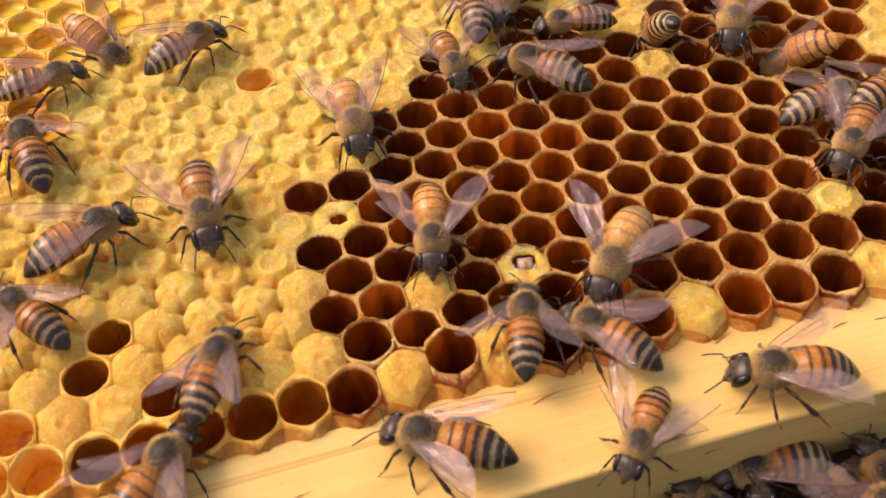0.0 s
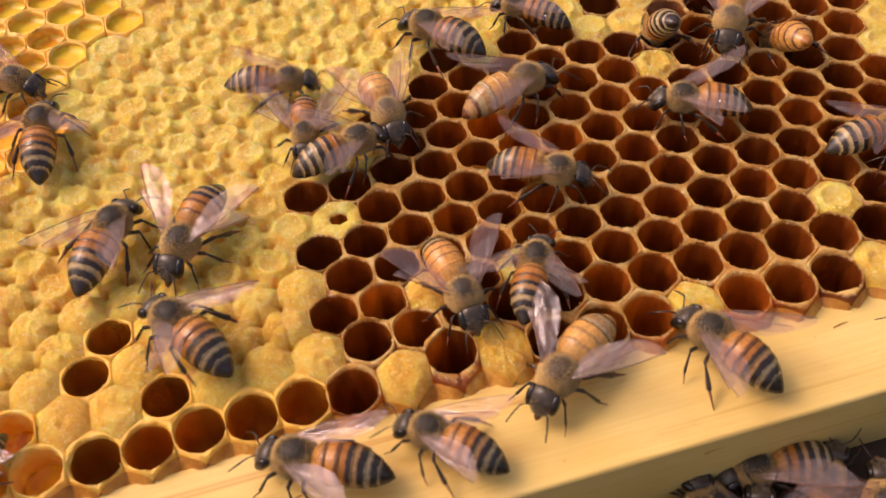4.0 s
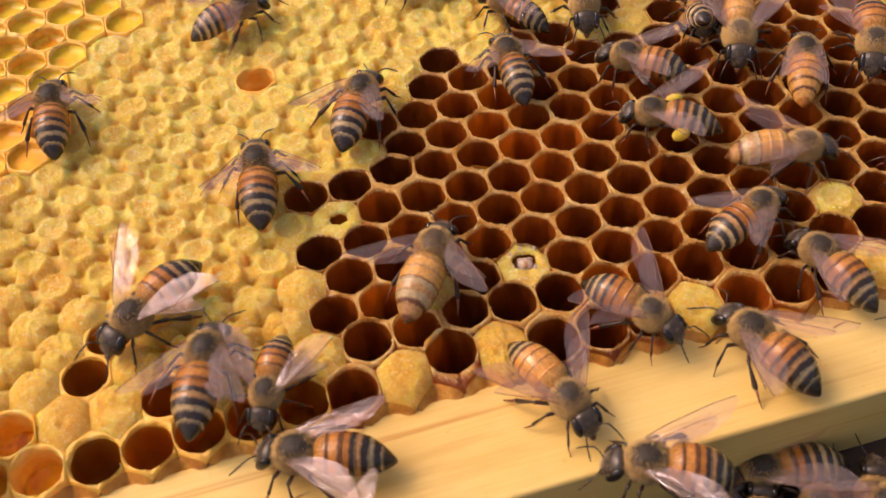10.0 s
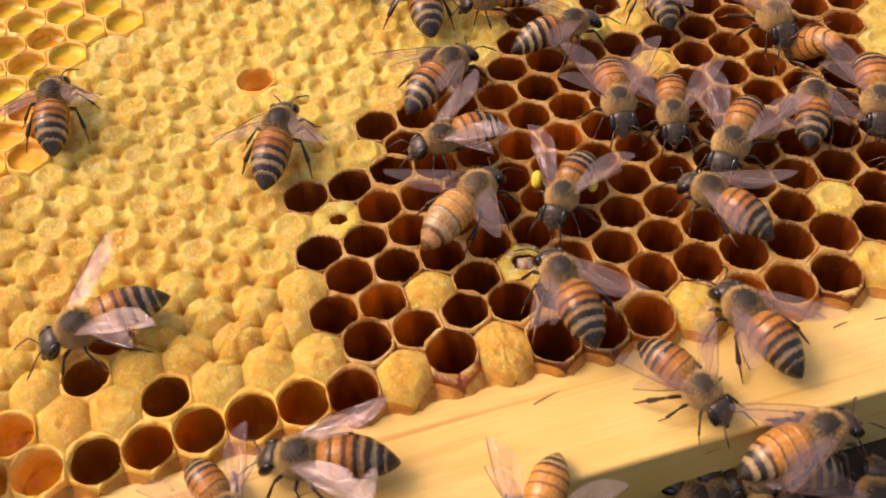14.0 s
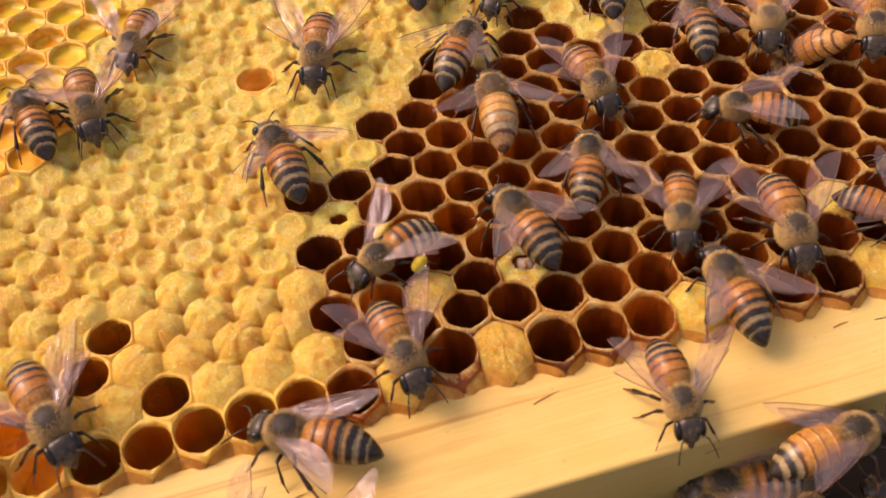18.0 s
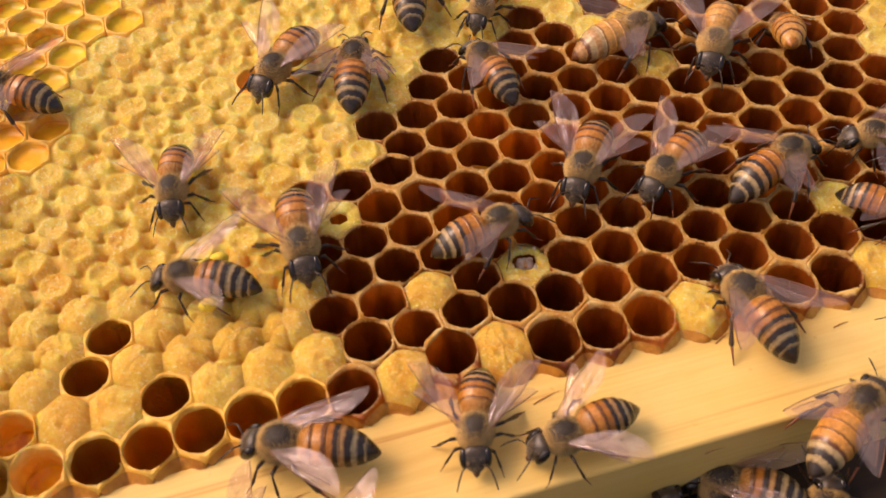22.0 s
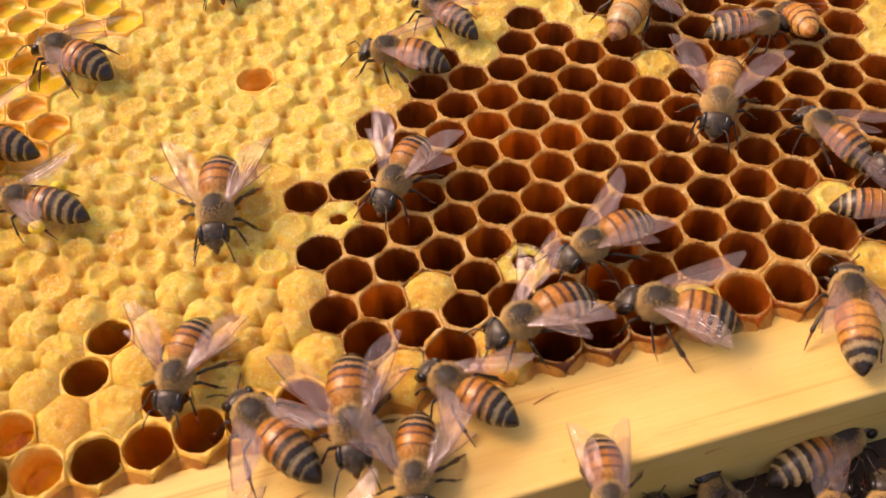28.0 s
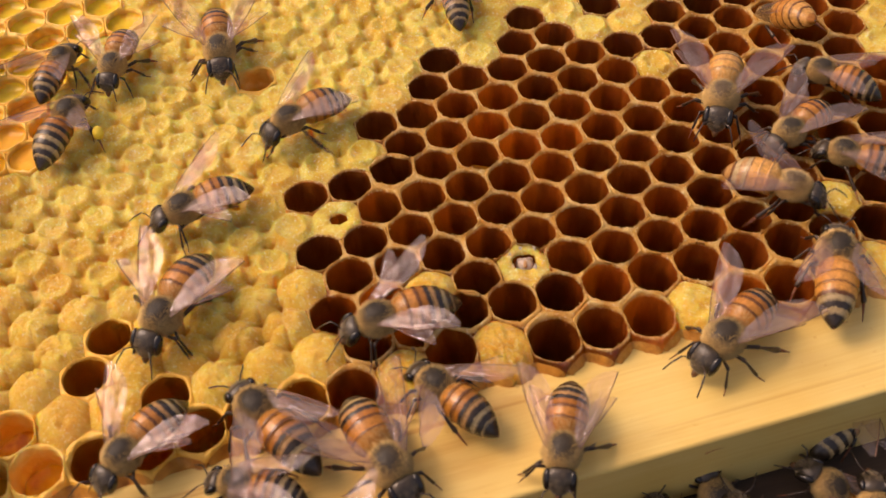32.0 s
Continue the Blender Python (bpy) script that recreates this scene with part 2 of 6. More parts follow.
AMBER, AMBER2, BROWN, BLACK, PALE, GOLD, TAN = (0.38, 0.135, 0.018), (0.46, 0.18, 0.028), (0.13, 0.046, 0.014), (0.034, 0.023, 0.015), (0.42, 0.30, 0.14), (0.62, 0.31, 0.075), (0.42, 0.22, 0.075)
AMBER3 = (0.60, 0.27, 0.055)
CUTS = [0.0, 0.20, 0.37, 0.53, 0.68, 0.82, 1.0]
BANDS = {
    # per plate: colour of its front, of its rear band, and the front's share
    "banded": [(AMBER2, BROWN, 0.84), (AMBER2, BROWN, 0.72), (AMBER, BLACK, 0.58), (TAN, BLACK, 0.44), (PALE, BLACK, 0.40), (PALE, BLACK, 0.12)],
    "dark": [(AMBER2, BROWN, 0.70), (AMBER, BLACK, 0.54), (TAN, BLACK, 0.44), (PALE, BLACK, 0.46), (PALE, BLACK, 0.42), (PALE, BLACK, 0.14)],
    "amber": [(AMBER3, AMBER, 0.90), (AMBER3, BROWN, 0.88), (AMBER3, BROWN, 0.84), (AMBER3, BROWN, 0.66), (PALE, BLACK, 0.45), (PALE, BLACK, 0.3)],
    "tawny": [(AMBER3, AMBER, 0.88), (AMBER3, BROWN, 0.84), (AMBER3, BROWN, 0.80), (GOLD, BROWN, 0.72), (GOLD, BROWN, 0.70), (GOLD, AMBER, 0.5)],
    "golden": [(GOLD, TAN, 0.80), (GOLD, TAN, 0.76), (GOLD, BROWN, 0.86), (PALE, TAN, 0.42), (PALE, BROWN, 0.62), (TAN, BROWN, 0.6)],
}


def abdomen_material(kind):
    """Bands along the body, with ragged hairy edges."""
    m, nt, b = material(kind + "_abdomen", 0.25, 0.0, 0.5)
    p = local_place(nt)
    sep = nt.nodes.new("ShaderNodeSeparateXYZ")
    nt.links.new(p, sep.inputs[0])
    along = node(nt, "ShaderNodeMapRange", **{"From Min": -0.0015, "From Max": -0.0085})
    along.clamp = False
    nt.links.new(sep.outputs[0], along.inputs[0])
    st = nt.nodes.new("ShaderNodeMapping")
    st.inputs["Scale"].default_value = (900, 5200, 5200)
    nt.links.new(p, st.inputs[0])
    rag = noise_fac(nt, st.outputs[0], 1.0, 2)
    wave = noise_fac(nt, p, 700, 2)
    sh = nt.nodes.new("ShaderNodeMath")
    sh.operation = "MULTIPLY_ADD"
    nt.links.new(rag, sh.inputs[0])
    sh.inputs[1].default_value = 0.036
    nt.links.new(along.outputs[0], sh.inputs[2])
    sh2 = nt.nodes.new("ShaderNodeMath")
    sh2.operation = "MULTIPLY_ADD"
    nt.links.new(wave, sh2.inputs[0])
    sh2.inputs[1].default_value = 0.04
    nt.links.new(sh.outputs[0], sh2.inputs[2])
    off = nt.nodes.new("ShaderNodeMath")
    off.operation = "SUBTRACT"
    nt.links.new(sh2.outputs[0], off.inputs[0])
    off.inputs[1].default_value = 0.038
    stops = []
    for k, (front, rear, cut) in enumerate(BANDS[kind]):
        u0, u1 = CUTS[k], CUTS[k + 1]
        um = u0 + (u1 - u0) * cut
        stops += [(u0 + 0.004, front), (um - 0.016, front), (um + 0.016, rear), (u1 - 0.006, rear)]
    col = ramp(nt, off.outputs[0], stops)
    fine = ramp(nt, noise_fac(nt, p, 2600, 3), [(0.3, (0.72, 0.70, 0.66)), (0.7, (1.2, 1.2, 1.2))])
    nt.links.new(mixed(nt, 1.0, col, fine, "MULTIPLY"), b.inputs["Base Color"])
    bump(nt, b, rag, 0.2, 0.00015)
    return m


M_ABDOMEN = {k: abdomen_material(k) for k in BANDS}
M_WING = wing_material()
M_VEIN = chitin_material("wing_vein", (0.14, 0.06, 0.03), (0.26, 0.12, 0.07), 0.5)
M_POLLEN = chitin_material("pollen", (0.70, 0.50, 0.02), (0.85, 0.68, 0.08), 0.8, 0.5)
M_PUPA = chitin_material("pupa_skin", (0.40, 0.29, 0.20), (0.62, 0.50, 0.40), 0.5)

# ---- mesh helpers ----


def mesh_of(name, verts, faces, mats, slots=None, smooth=True):
    me = bpy.data.meshes.new(name)
    me.from_pydata([tuple(v) for v in verts], [], faces)
    for mt in mats:
        me.materials.append(mt)
    if slots:
        me.polygons.foreach_set("material_index", slots)
    me.polygons.foreach_set("use_smooth", [smooth] * len(me.polygons))
    me.update()
    return me


def part(name, me, parent, label="", m=None):
    ob = new(name, me)
    ob.parent = parent
    if m is not None:
        ob.matrix_basis = m
    return tagged(ob, label)


def loft(rings, close_start=True, close_end=True):
    """Vertices and faces of a skin over rings of equal count."""
    n = len(rings[0])
    verts = [v for r in rings for v in r]
    faces = []
    for k in range(len(rings) - 1):
        for a in range(n):
            b = (a + 1) % n
            faces.append((k * n + a, k * n + b, (k + 1) * n + b, (k + 1) * n + a))
    if close_start:
        verts.append(sum((Vector(v) for v in rings[0]), Vector()) / n)
        c = len(verts) - 1
        faces += [(c, (a + 1) % n, a) for a in range(n)]
    if close_end:
        verts.append(sum((Vector(v) for v in rings[-1]), Vector()) / n)
        c = len(verts) - 1
        o = (len(rings) - 1) * n
        faces += [(c, o + a, o + (a + 1) % n) for a in range(n)]
    return verts, faces


def tube(points, radii, n=7, flat=1.0):
    pts = [Vector(p) for p in points]
    rings = []
    for k, p in enumerate(pts):
        d = (pts[min(k + 1, len(pts) - 1)] - pts[max(k - 1, 0)]).normalized()
        side = d.cross(Vector((0, 0, 1)))
        side = side.normalized() if side.length > 1e-6 else Vector((0, 1, 0))
        up = side.cross(d)
        r = radii[k]
        rings.append([p + side * (r * flat * math.cos(2 * math.pi * a / n)) + up * (r * math.sin(2 * math.pi * a / n)) for a in range(n)])
    return loft(rings)


def egg(c, r, nu=16, nv=10, tilt=0.0):
    """An ellipsoid: centre, radii, tilt about y in degrees."""
    t = Euler((0, radians(tilt), 0)).to_matrix()
    rings = []
    for k in range(1, nv):
        a = math.pi * k / nv
        rings.append([Vector(c) + t @ Vector((r[0] * math.cos(a), r[1] * math.sin(a) * math.cos(2 * math.pi * u / nu),
                                             r[2] * math.sin(a) * math.sin(2 * math.pi * u / nu))) for u in range(nu)])
    return loft(rings)


def joined(pieces):
    verts, faces, slots = [], [], []
    for (v, f), s in pieces:
        o = len(verts)
        verts += list(v)
        faces += [tuple(i + o for i in q) for q in f]
        slots += [s] * len(f)
    return verts, faces, slots


def mm(pair):
    return [Vector(v) * 0.001 for v in pair[0]], pair[1]

# ---- the comb: a slightly uneven honeycomb lattice ----
BAR_Z = -0.0016          # upper face of the wooden bar
NUDGE = {(2, 4): (0.1, 0.9), (2, 5): (-0.5, 1.6), (3, 5): (-0.35, 0.8), (3, 4): (0.0, 0.4), (-1, -1): (-0.2, 1.3), (-2, 4): (-0.4, 0.7),
         (-2, 2): (-0.9, 0.3), (-7, 3): (-0.2, 0.8), (-4, 4): (0.0, -0.6), (-5, 4): (0.3, -0.5), (0, 5): (-0.2, -0.4),
         (-4, 5): (0.3, -0.4), (-5, 5): (0.4, -0.3), (-7, 4): (0.4, -0.4), (7, -4): (-0.3, 0.5), (7, -3): (-0.4, 0.3), (3, 3): (0.2, 1.3), (-2, 0): (0.5, 0.1)}


def spot(i, j):
    """The centre of a cell's mouth, in metres: i along a row, j from row to row."""
    k = max(0, j - 4)
    x = -2.2914 + 5.1115 * i - 1.3985 * j + 0.0004 * i * i + 0.0041 * i * j - 0.0028 * j * j + 0.3643 * k
    y = 7.8319 + 1.3962 * i - 5.0465 * j - 0.0087 * i * i - 0.0058 * i * j + 0.0134 * j * j - 0.9279 * k
    dx, dy = NUDGE.get((i, j), (0, 0))
    if (i, j) not in NUDGE:
        dx, dy = 0.16 * noise.noise((i * 3.1, j * 2.7, 0.5)), 0.16 * noise.noise((i * 2.3, j * 3.7, 9.5))
    return Vector((x + dx, y + dy, 0)) * 0.001


# first and last open cell of each row, and the closed ones among them
OPEN = {-8: (6, 13), -7: (5, 13), -6: (1, 13), -5: (-1, 13), -4: (-1, 13), -3: (-2, 13), -2: (-1, 13), -1: (-3, 13), 0: (-1, 13), 1: (-2, 13),
        2: (-1, 13), 3: (-1, 13), 4: (0, 13), 5: (-7, 13)}
SHUT = {(2, -6), (4, -6), (5, -6), (0, -5), (3, -5), (4, -5), (5, -3), (11, -3), (11, -2), (12, -3), (1, 3), (10, 3), (12, 2), (1, 5), (3, 5), (7, 5), (11, 5), (12, 5),
        (0, -4 - 1), (11, -4), (12, -5)}
LONE = {(-6, -6), (-6, 2), (-6, 3), (-4, 4), (-7, 4), (-8, 4)}
PIERCED = {(-2, 0): 0.4, (3, 3): 0.52}
NEIGHBOURS = [(1, 0), (0, -1), (-1, -1), (-1, 0), (0, 1), (1, 1)]


def honey_corner(p):
    """How far a place lies inside the corner of the comb that stores honey, in cells."""
    x, y = p.x * 1000, p.y * 1000
    edge = -45.0 if y > 37 else -45.0 - 0.9 * (37 - y) if y > 29 else -50.5 if y > 15 else -58.0
    return (edge - x) / 5.3


def state(i, j):
    p = spot(i, j)
    if j <= 5 and (i, j) not in PIERCED:
        if (i, j) in LONE:
            return "open"
        if j in OPEN and OPEN[j][0] <= i <= OPEN[j][1] and (i, j) not in SHUT:
            return "open"
        if honey_corner(p) > 0.25 * math.sin(i * 5.1 + j * 3.3):
            return "honey"
    if j >= 6:
        return "edge"
    return "cap"


def bulge(i, j):
    """Height of a capping's crown."""
    p = spot(i, j)
    h = 0.00030 + 0.00030 * noise.noise((i * 1.7, j * 1.9, 3.0))
    if p.y < -0.004:
        h += 0.0007
    if (i, j) in ((7, 5), (11, 5), (12, 5), (3, 5)):
        h = 0.0007
    return h


def rim_height(i, j):
    s = state(i, j)
    if s == "edge":
        return -0.0012
    if s == "cap":
        return -0.00006
    return 0.0


RINGS = 48


def outline(i, j):
    """The border that a cell shares with its six neighbours, with its heights."""
    ctr = spot(i, j)
    around = [(i + a, j + b) for a, b in NEIGHBOURS]
    corners, heights = [], []
    for k in range(6):
        n1, n2 = around[k], around[(k + 1) % 6]
        corners.append((ctr + spot(*n1) + spot(*n2)) / 3)
        trio = [rim_height(i, j), rim_height(*n1), rim_height(*n2)]
        low = min(trio)
        crest = 0.00022 if low == 0.0 else 0.0
        heights.append(crest + 0.5 * sum(trio) / 3 + 0.5 * low - (0.0003 if low < -0.001 else 0.0017 + 0.0009 * noise.noise(corners[-1] * 400) if low < -0.00004 and max(trio) < -0.00003 else 0.0003 if low < -0.00004 else 0.0))
    pts = []
    per = RINGS // 6
    for k in range(6):
        a, b = corners[k], corners[(k + 1) % 6]
        nb = around[(k + 1) % 6]
        mid = 0.5 * (rim_height(i, j) + rim_height(*nb))
        mid += 0.00022 if mid == 0.0 else 0.0
        if state(i, j) == state(*nb) == "cap":
            mid -= 0.00018 + 0.0003 * noise.noise(((a + b) * 0.5) * 350)
        for s in range(per):
            u = s / per
            q = a.lerp(b, u)
            lin = heights[k] * (1 - u) + heights[(k + 1) % 6] * u
            w = math.sin(math.pi * u) ** (0.34 if -0.0010 < mid < -0.00003 else 0.7)
            z = lin * (1 - w) + mid * w
            z += 0.00012 * noise.noise(q * 900)
            if state(i, j) == "edge" and state(*nb) == "edge":
                # the wax ends where the bar begins
                over = 14.4 - ((q.x * 1000 - 13.8) * -math.sin(BAR_TURN) + (q.y * 1000 + 28.6) * math.cos(BAR_TURN))
                if over > 0:
                    z = min(z, BAR_Z - 0.0002 - 0.0005 * over)
            pts.append(Vector((q.x, q.y, z)))
    return ctr, pts


def ring_at(ctr, border, r, roundness, z, wob=0.0):
    mean = sum((Vector((q.x, q.y, 0)) - ctr).length for q in border) / len(border)
    out = []
    for q in border:
        d = Vector((q.x, q.y, 0)) - ctr
        flat = d.normalized() * mean * 0.95
        v = ctr + d.lerp(flat, roundness) * r
        if wob:
            v += d.normalized() * wob * noise.noise(v * 700)
        v.z = z if z is not None else 0
        out.append(v)
    return out


def crumbs(verts, faces, spots, rng, small, large):
    """Loose bits of wax pressed into the surface: small skewed four-faced grains."""
    for q in spots:
        r = rng.uniform(small, large)
        o = len(verts)
        up = Vector((rng.uniform(-.6, .6), rng.uniform(-.6, .6), 1)) * r
        a = rng.uniform(0, 6.28)
        for k in range(3):
            b = a + k * 2.1 + rng.uniform(-.4, .4)
            verts.append(q + Vector((math.cos(b), math.sin(b), -0.35)) * r * rng.uniform(0.7, 1.3))
        verts.append(q + up)
        faces += [(o, o + 1, o + 3), (o + 1, o + 2, o + 3), (o + 2, o, o + 3)]


def cap_mesh(i, j, top, mat=None):
    """A capping: a round gritty plateau with a raised ring and a sunken middle; near the bar a lumpy dome."""
    ctr, border = outline(i, j)
    rings = [border]
    near = ctr.y < -0.004
    lean = Vector((noise.noise((i * 1.3, j, 5.0)), noise.noise((i, j * 1.3, 8.0)), 0)) * 0.10
    own = 0.5 + 0.9 * noise.noise((i * 2.9, j * 1.1, 2.0))
    hollow = (0.00012 if near else 0.00025) * max(0.1, 0.6 + own)
    rise = (0.00012 if near else 0.00034) * max(0.15, 0.6 + own)
    coarse = 1.7 if near else 0.9
    for r in (0.965, 0.92, 0.86, 0.79, 0.71, 0.62, 0.52, 0.40, 0.27, 0.13):
        ring = ring_at(ctr, border, r, min(0.85, 0.10 + (0.45 if near else 0.9) * (1 - r * r)), 0)
        for q, b in zip(ring, border):
            u = min(1.0, max(0.0, (r - 0.58) / 0.42))
            s = r ** 2.5 if near else u * u * (3 - 2 * u)
            d = Vector((q.x, q.y, 0.0))
            dimple = hollow * max(0.0, 1 - (r / 0.56) ** 2) ** 0.6
            lump = coarse * 0.00028 * noise.noise(d * 480 + Vector((0, 0, 3))) + (0.00034 if near else 0.00022) * noise.noise(d * 1250) + 0.00018 * noise.noise(d * 2600)
            ridge = rise * math.exp(-((r - 0.64) / 0.09) ** 2) * (0.8 + 0.9 * noise.noise(d * 450 + Vector((4, 0, 0))))
            q.z = (top - dimple + lean.dot(d - ctr)) * (1 - s) + b.z * s + (lump + ridge) * (1 - s ** 2)
        rings.append(ring)
    verts, faces = loft(rings, close_start=False)
    rng = random.Random(i * 131 + j)
    if mat is None:
        crumbs(verts, faces, [rng.choice(rings[rng.randint(3, 9)]).lerp(rng.choice(rings[6]), 0.15) for _ in range(22)], rng, 0.00005, 0.00014)
    return mesh_of("cap", verts, faces, [mat or M_CAP])


def cell_mesh(i, j, mat, mouth=0.955, deep=0.0105, full=0.0, inner_mat=None):
    """An open cell; full rounds its mouth and thickens its rim."""
    ctr, border = outline(i, j)
    base = sum(q.z for q in border) / len(border)
    up = 0.00012 + (0.0 if inner_mat else 0.0003) * full
    mouth -= 0.035 * full
    rings = [border]
    for r, rd, dz, mix in ((0.980 - 0.01 * full, 0.14, up, 0.8), (mouth + 0.016, 0.55 + 0.35 * full, up + 0.0001, 0.3), (mouth - 0.02, 0.66 + 0.28 * full, -0.00022, 0.0)):
        ring = ring_at(ctr, border, r, rd if mouth > 0.7 else 0.5, 0, 0.00010)
        for q, b in zip(ring, border):
            q.z = max(base, -0.0006) * (1 - mix) + b.z * mix + dz + 0.00024 * noise.noise(q * 700) + (0.00026 - 0.0002 * full) * noise.noise(q * 1800)
        rings.append(ring)
    inner = mouth - 0.005
    rings.append(ring_at(ctr, border, inner - 0.005, 0.62 + 0.3 * full, base - 0.0012, 0.0001))
    rings.append(ring_at(ctr, border, inner, 0.2 + 0.4 * full, base - 0.0040))
    rings.append(ring_at(ctr, border, inner - 0.03, 0.15, -deep + 0.0012))
    rings.append(ring_at(ctr, border, 0.5, 0.8, -deep))
    verts, faces = loft(rings, close_start=False)
    slots = [1 if inner_mat and k >= 3 * RINGS else 0 for k in range(len(faces))]
    rng = random.Random(i * 71 + j)
    crumbs(verts, faces, [rng.choice(rings[rng.choice((1, 2, 2, 3))]).lerp(rng.choice(border), 0.02) for _ in range(int(26 - 20 * full))], rng, 0.00005, 0.00014)
    slots += [0] * (len(faces) - len(slots))
    return mesh_of("cell", verts, faces, [mat, inner_mat or mat], slots)


def honey_mesh(i, j, z, mat, mouth=0.9):
    ctr, border = outline(i, j)
    rings = [ring_at(ctr, border, mouth - 0.01, 0.2, z + 0.0004), ring_at(ctr, border, mouth - 0.12, 0.3, z), ring_at(ctr, border, 0.4, 0.5, z - 0.0001)]
    verts, faces = loft(rings, close_start=False)
    return mesh_of("honey", verts, faces, [mat])


def pupa_mesh(q):
    """A pale head with two eye folds, just below the torn capping."""
    o = Vector((q.x, q.y, -0.0012)) * 1000
    v, f, s = joined([(egg(o, (1.1, 1.05, 0.8), 14, 8), 0), (egg(o + Vector((0.5, 0.45, 0.5)), (0.5, 0.22, 0.42), 10, 6), 0),
                      (egg(o + Vector((-0.5, 0.4, 0.45)), (0.45, 0.24, 0.4), 10, 6), 0), (egg(o + Vector((0.05, -0.3, 0.62)), (0.25, 0.55, 0.3), 10, 6), 1)])
    rng = random.Random(8)
    n = len(f)
    crumbs(v, f, [o + Vector((1.7 * math.cos(a * 0.9), 1.6 * math.sin(a * 0.9), rng.uniform(0.9, 1.4))) for a in range(7)], rng, 0.25, 0.6)
    return mesh_of("pupa", [w * 0.001 for w in v], f, [M_PUPA, M_GOLDRIM], s + [0] * (len(f) - n))


def slab_mesh(name, size, mat, bev=0.0, seg=2):
    bm = bmesh.new()
    bmesh.ops.create_cube(bm, size=1)
    bmesh.ops.scale(bm, vec=size, verts=bm.verts)
    if bev:
        bmesh.ops.bevel(bm, geom=bm.edges[:], offset=bev, segments=seg, affect="EDGES")
    me = bpy.data.meshes.new(name)
    bm.to_mesh(me)
    bm.free()
    me.materials.append(mat)
    return me


def build_comb():
    mid = bpy.data.objects.new("comb", slab_mesh("comb", (0.19, 0.0976, 0.0016), M_CELL, 0.0004))
    scene.collection.objects.link(mid)
    mid.matrix_basis = pose(-0.00774, 0.03065, -0.0125, 0, 0, math.degrees(BAR_TURN))
    tagged(mid, "wax brood comb with open dark cells, yellow cappings and honey", "honeycomb")
    back = mid.matrix_basis.inverted()
    kept = []
    for j in range(-15, 7):
        for i in range(-24, 22):
            p = spot(i, j)
            w = p.y
            half = 0.047 + 0.22 * w
            if abs(p.x + 0.002) < half + 0.024 and w < 0.072:
                kept.append((i, j))
    for i, j in kept:
        s = state(i, j)
        if (i, j) in PIERCED:
            ob = part("cap", cell_mesh(i, j, M_CAP, PIERCED[(i, j)], 0.008, 0.0, M_CELL), mid, "pale capping with a chewed hole", back)
            if (i, j) == (3, 3):
                q = spot(i, j)
                part("pupa", pupa_mesh(q), ob, "pale bee pupa showing through the hole")
            continue
        if s == "cap":
            part("cap", cap_mesh(i, j, bulge(i, j)), mid, "", back)
        elif s == "edge":
            part("cap", cap_mesh(i, j, -0.0030, M_SKIRT), mid, "", back)
        elif s == "open":
            pale = (i, j) in ((-7, 5), (-8, 5), (-7, 4), (-8, 4), (-6, 5))
            # lone cells: lighter inner walls and shallower floors stand in for light through wax
            ob = part("cell", cell_mesh(i, j, M_FRESH if pale else M_RIMWAX if i < 0 and (j == 5 or (i, j) in LONE) else M_CELL, inner_mat=M_FRESH if (i, j) == (-6, -6) else M_GLOWCELL if i < 0 and not pale and (j == 5 or (i, j) in LONE) else None, deep=0.0060 if (i, j) == (-6, -6) else 0.0075 if i < 0 and (j == 5 or (i, j) in LONE) else 0.0105, full=1.0 if j == 5 or (i, j) in LONE else 0.5 if j == 4 and i < 5 else 0.0), mid, "", back)
            if pale or (i, j) in ((5, -2), (1, -1)):
                part("honey", honey_mesh(i, j, -0.004 if pale else -0.0045, M_NECTAR), ob, "amber nectar")
        else:
            ob = part("cell", cell_mesh(i, j, M_FRESH, 0.945 + 0.02 * random.random(), full=0.6), mid, "pale yellow wax cell", back)
            part("honey", honey_mesh(i, j, -0.0004 - 0.0010 * random.random(), M_NECTAR if spot(i, j).y < 0.026 else M_HONEY, 0.91), ob, "glossy yellow honey" if spot(i, j).y >= 0.026 else "glossy amber nectar")
    return mid


comb = build_comb()

# ---- the frame's bar and what lies under it ----


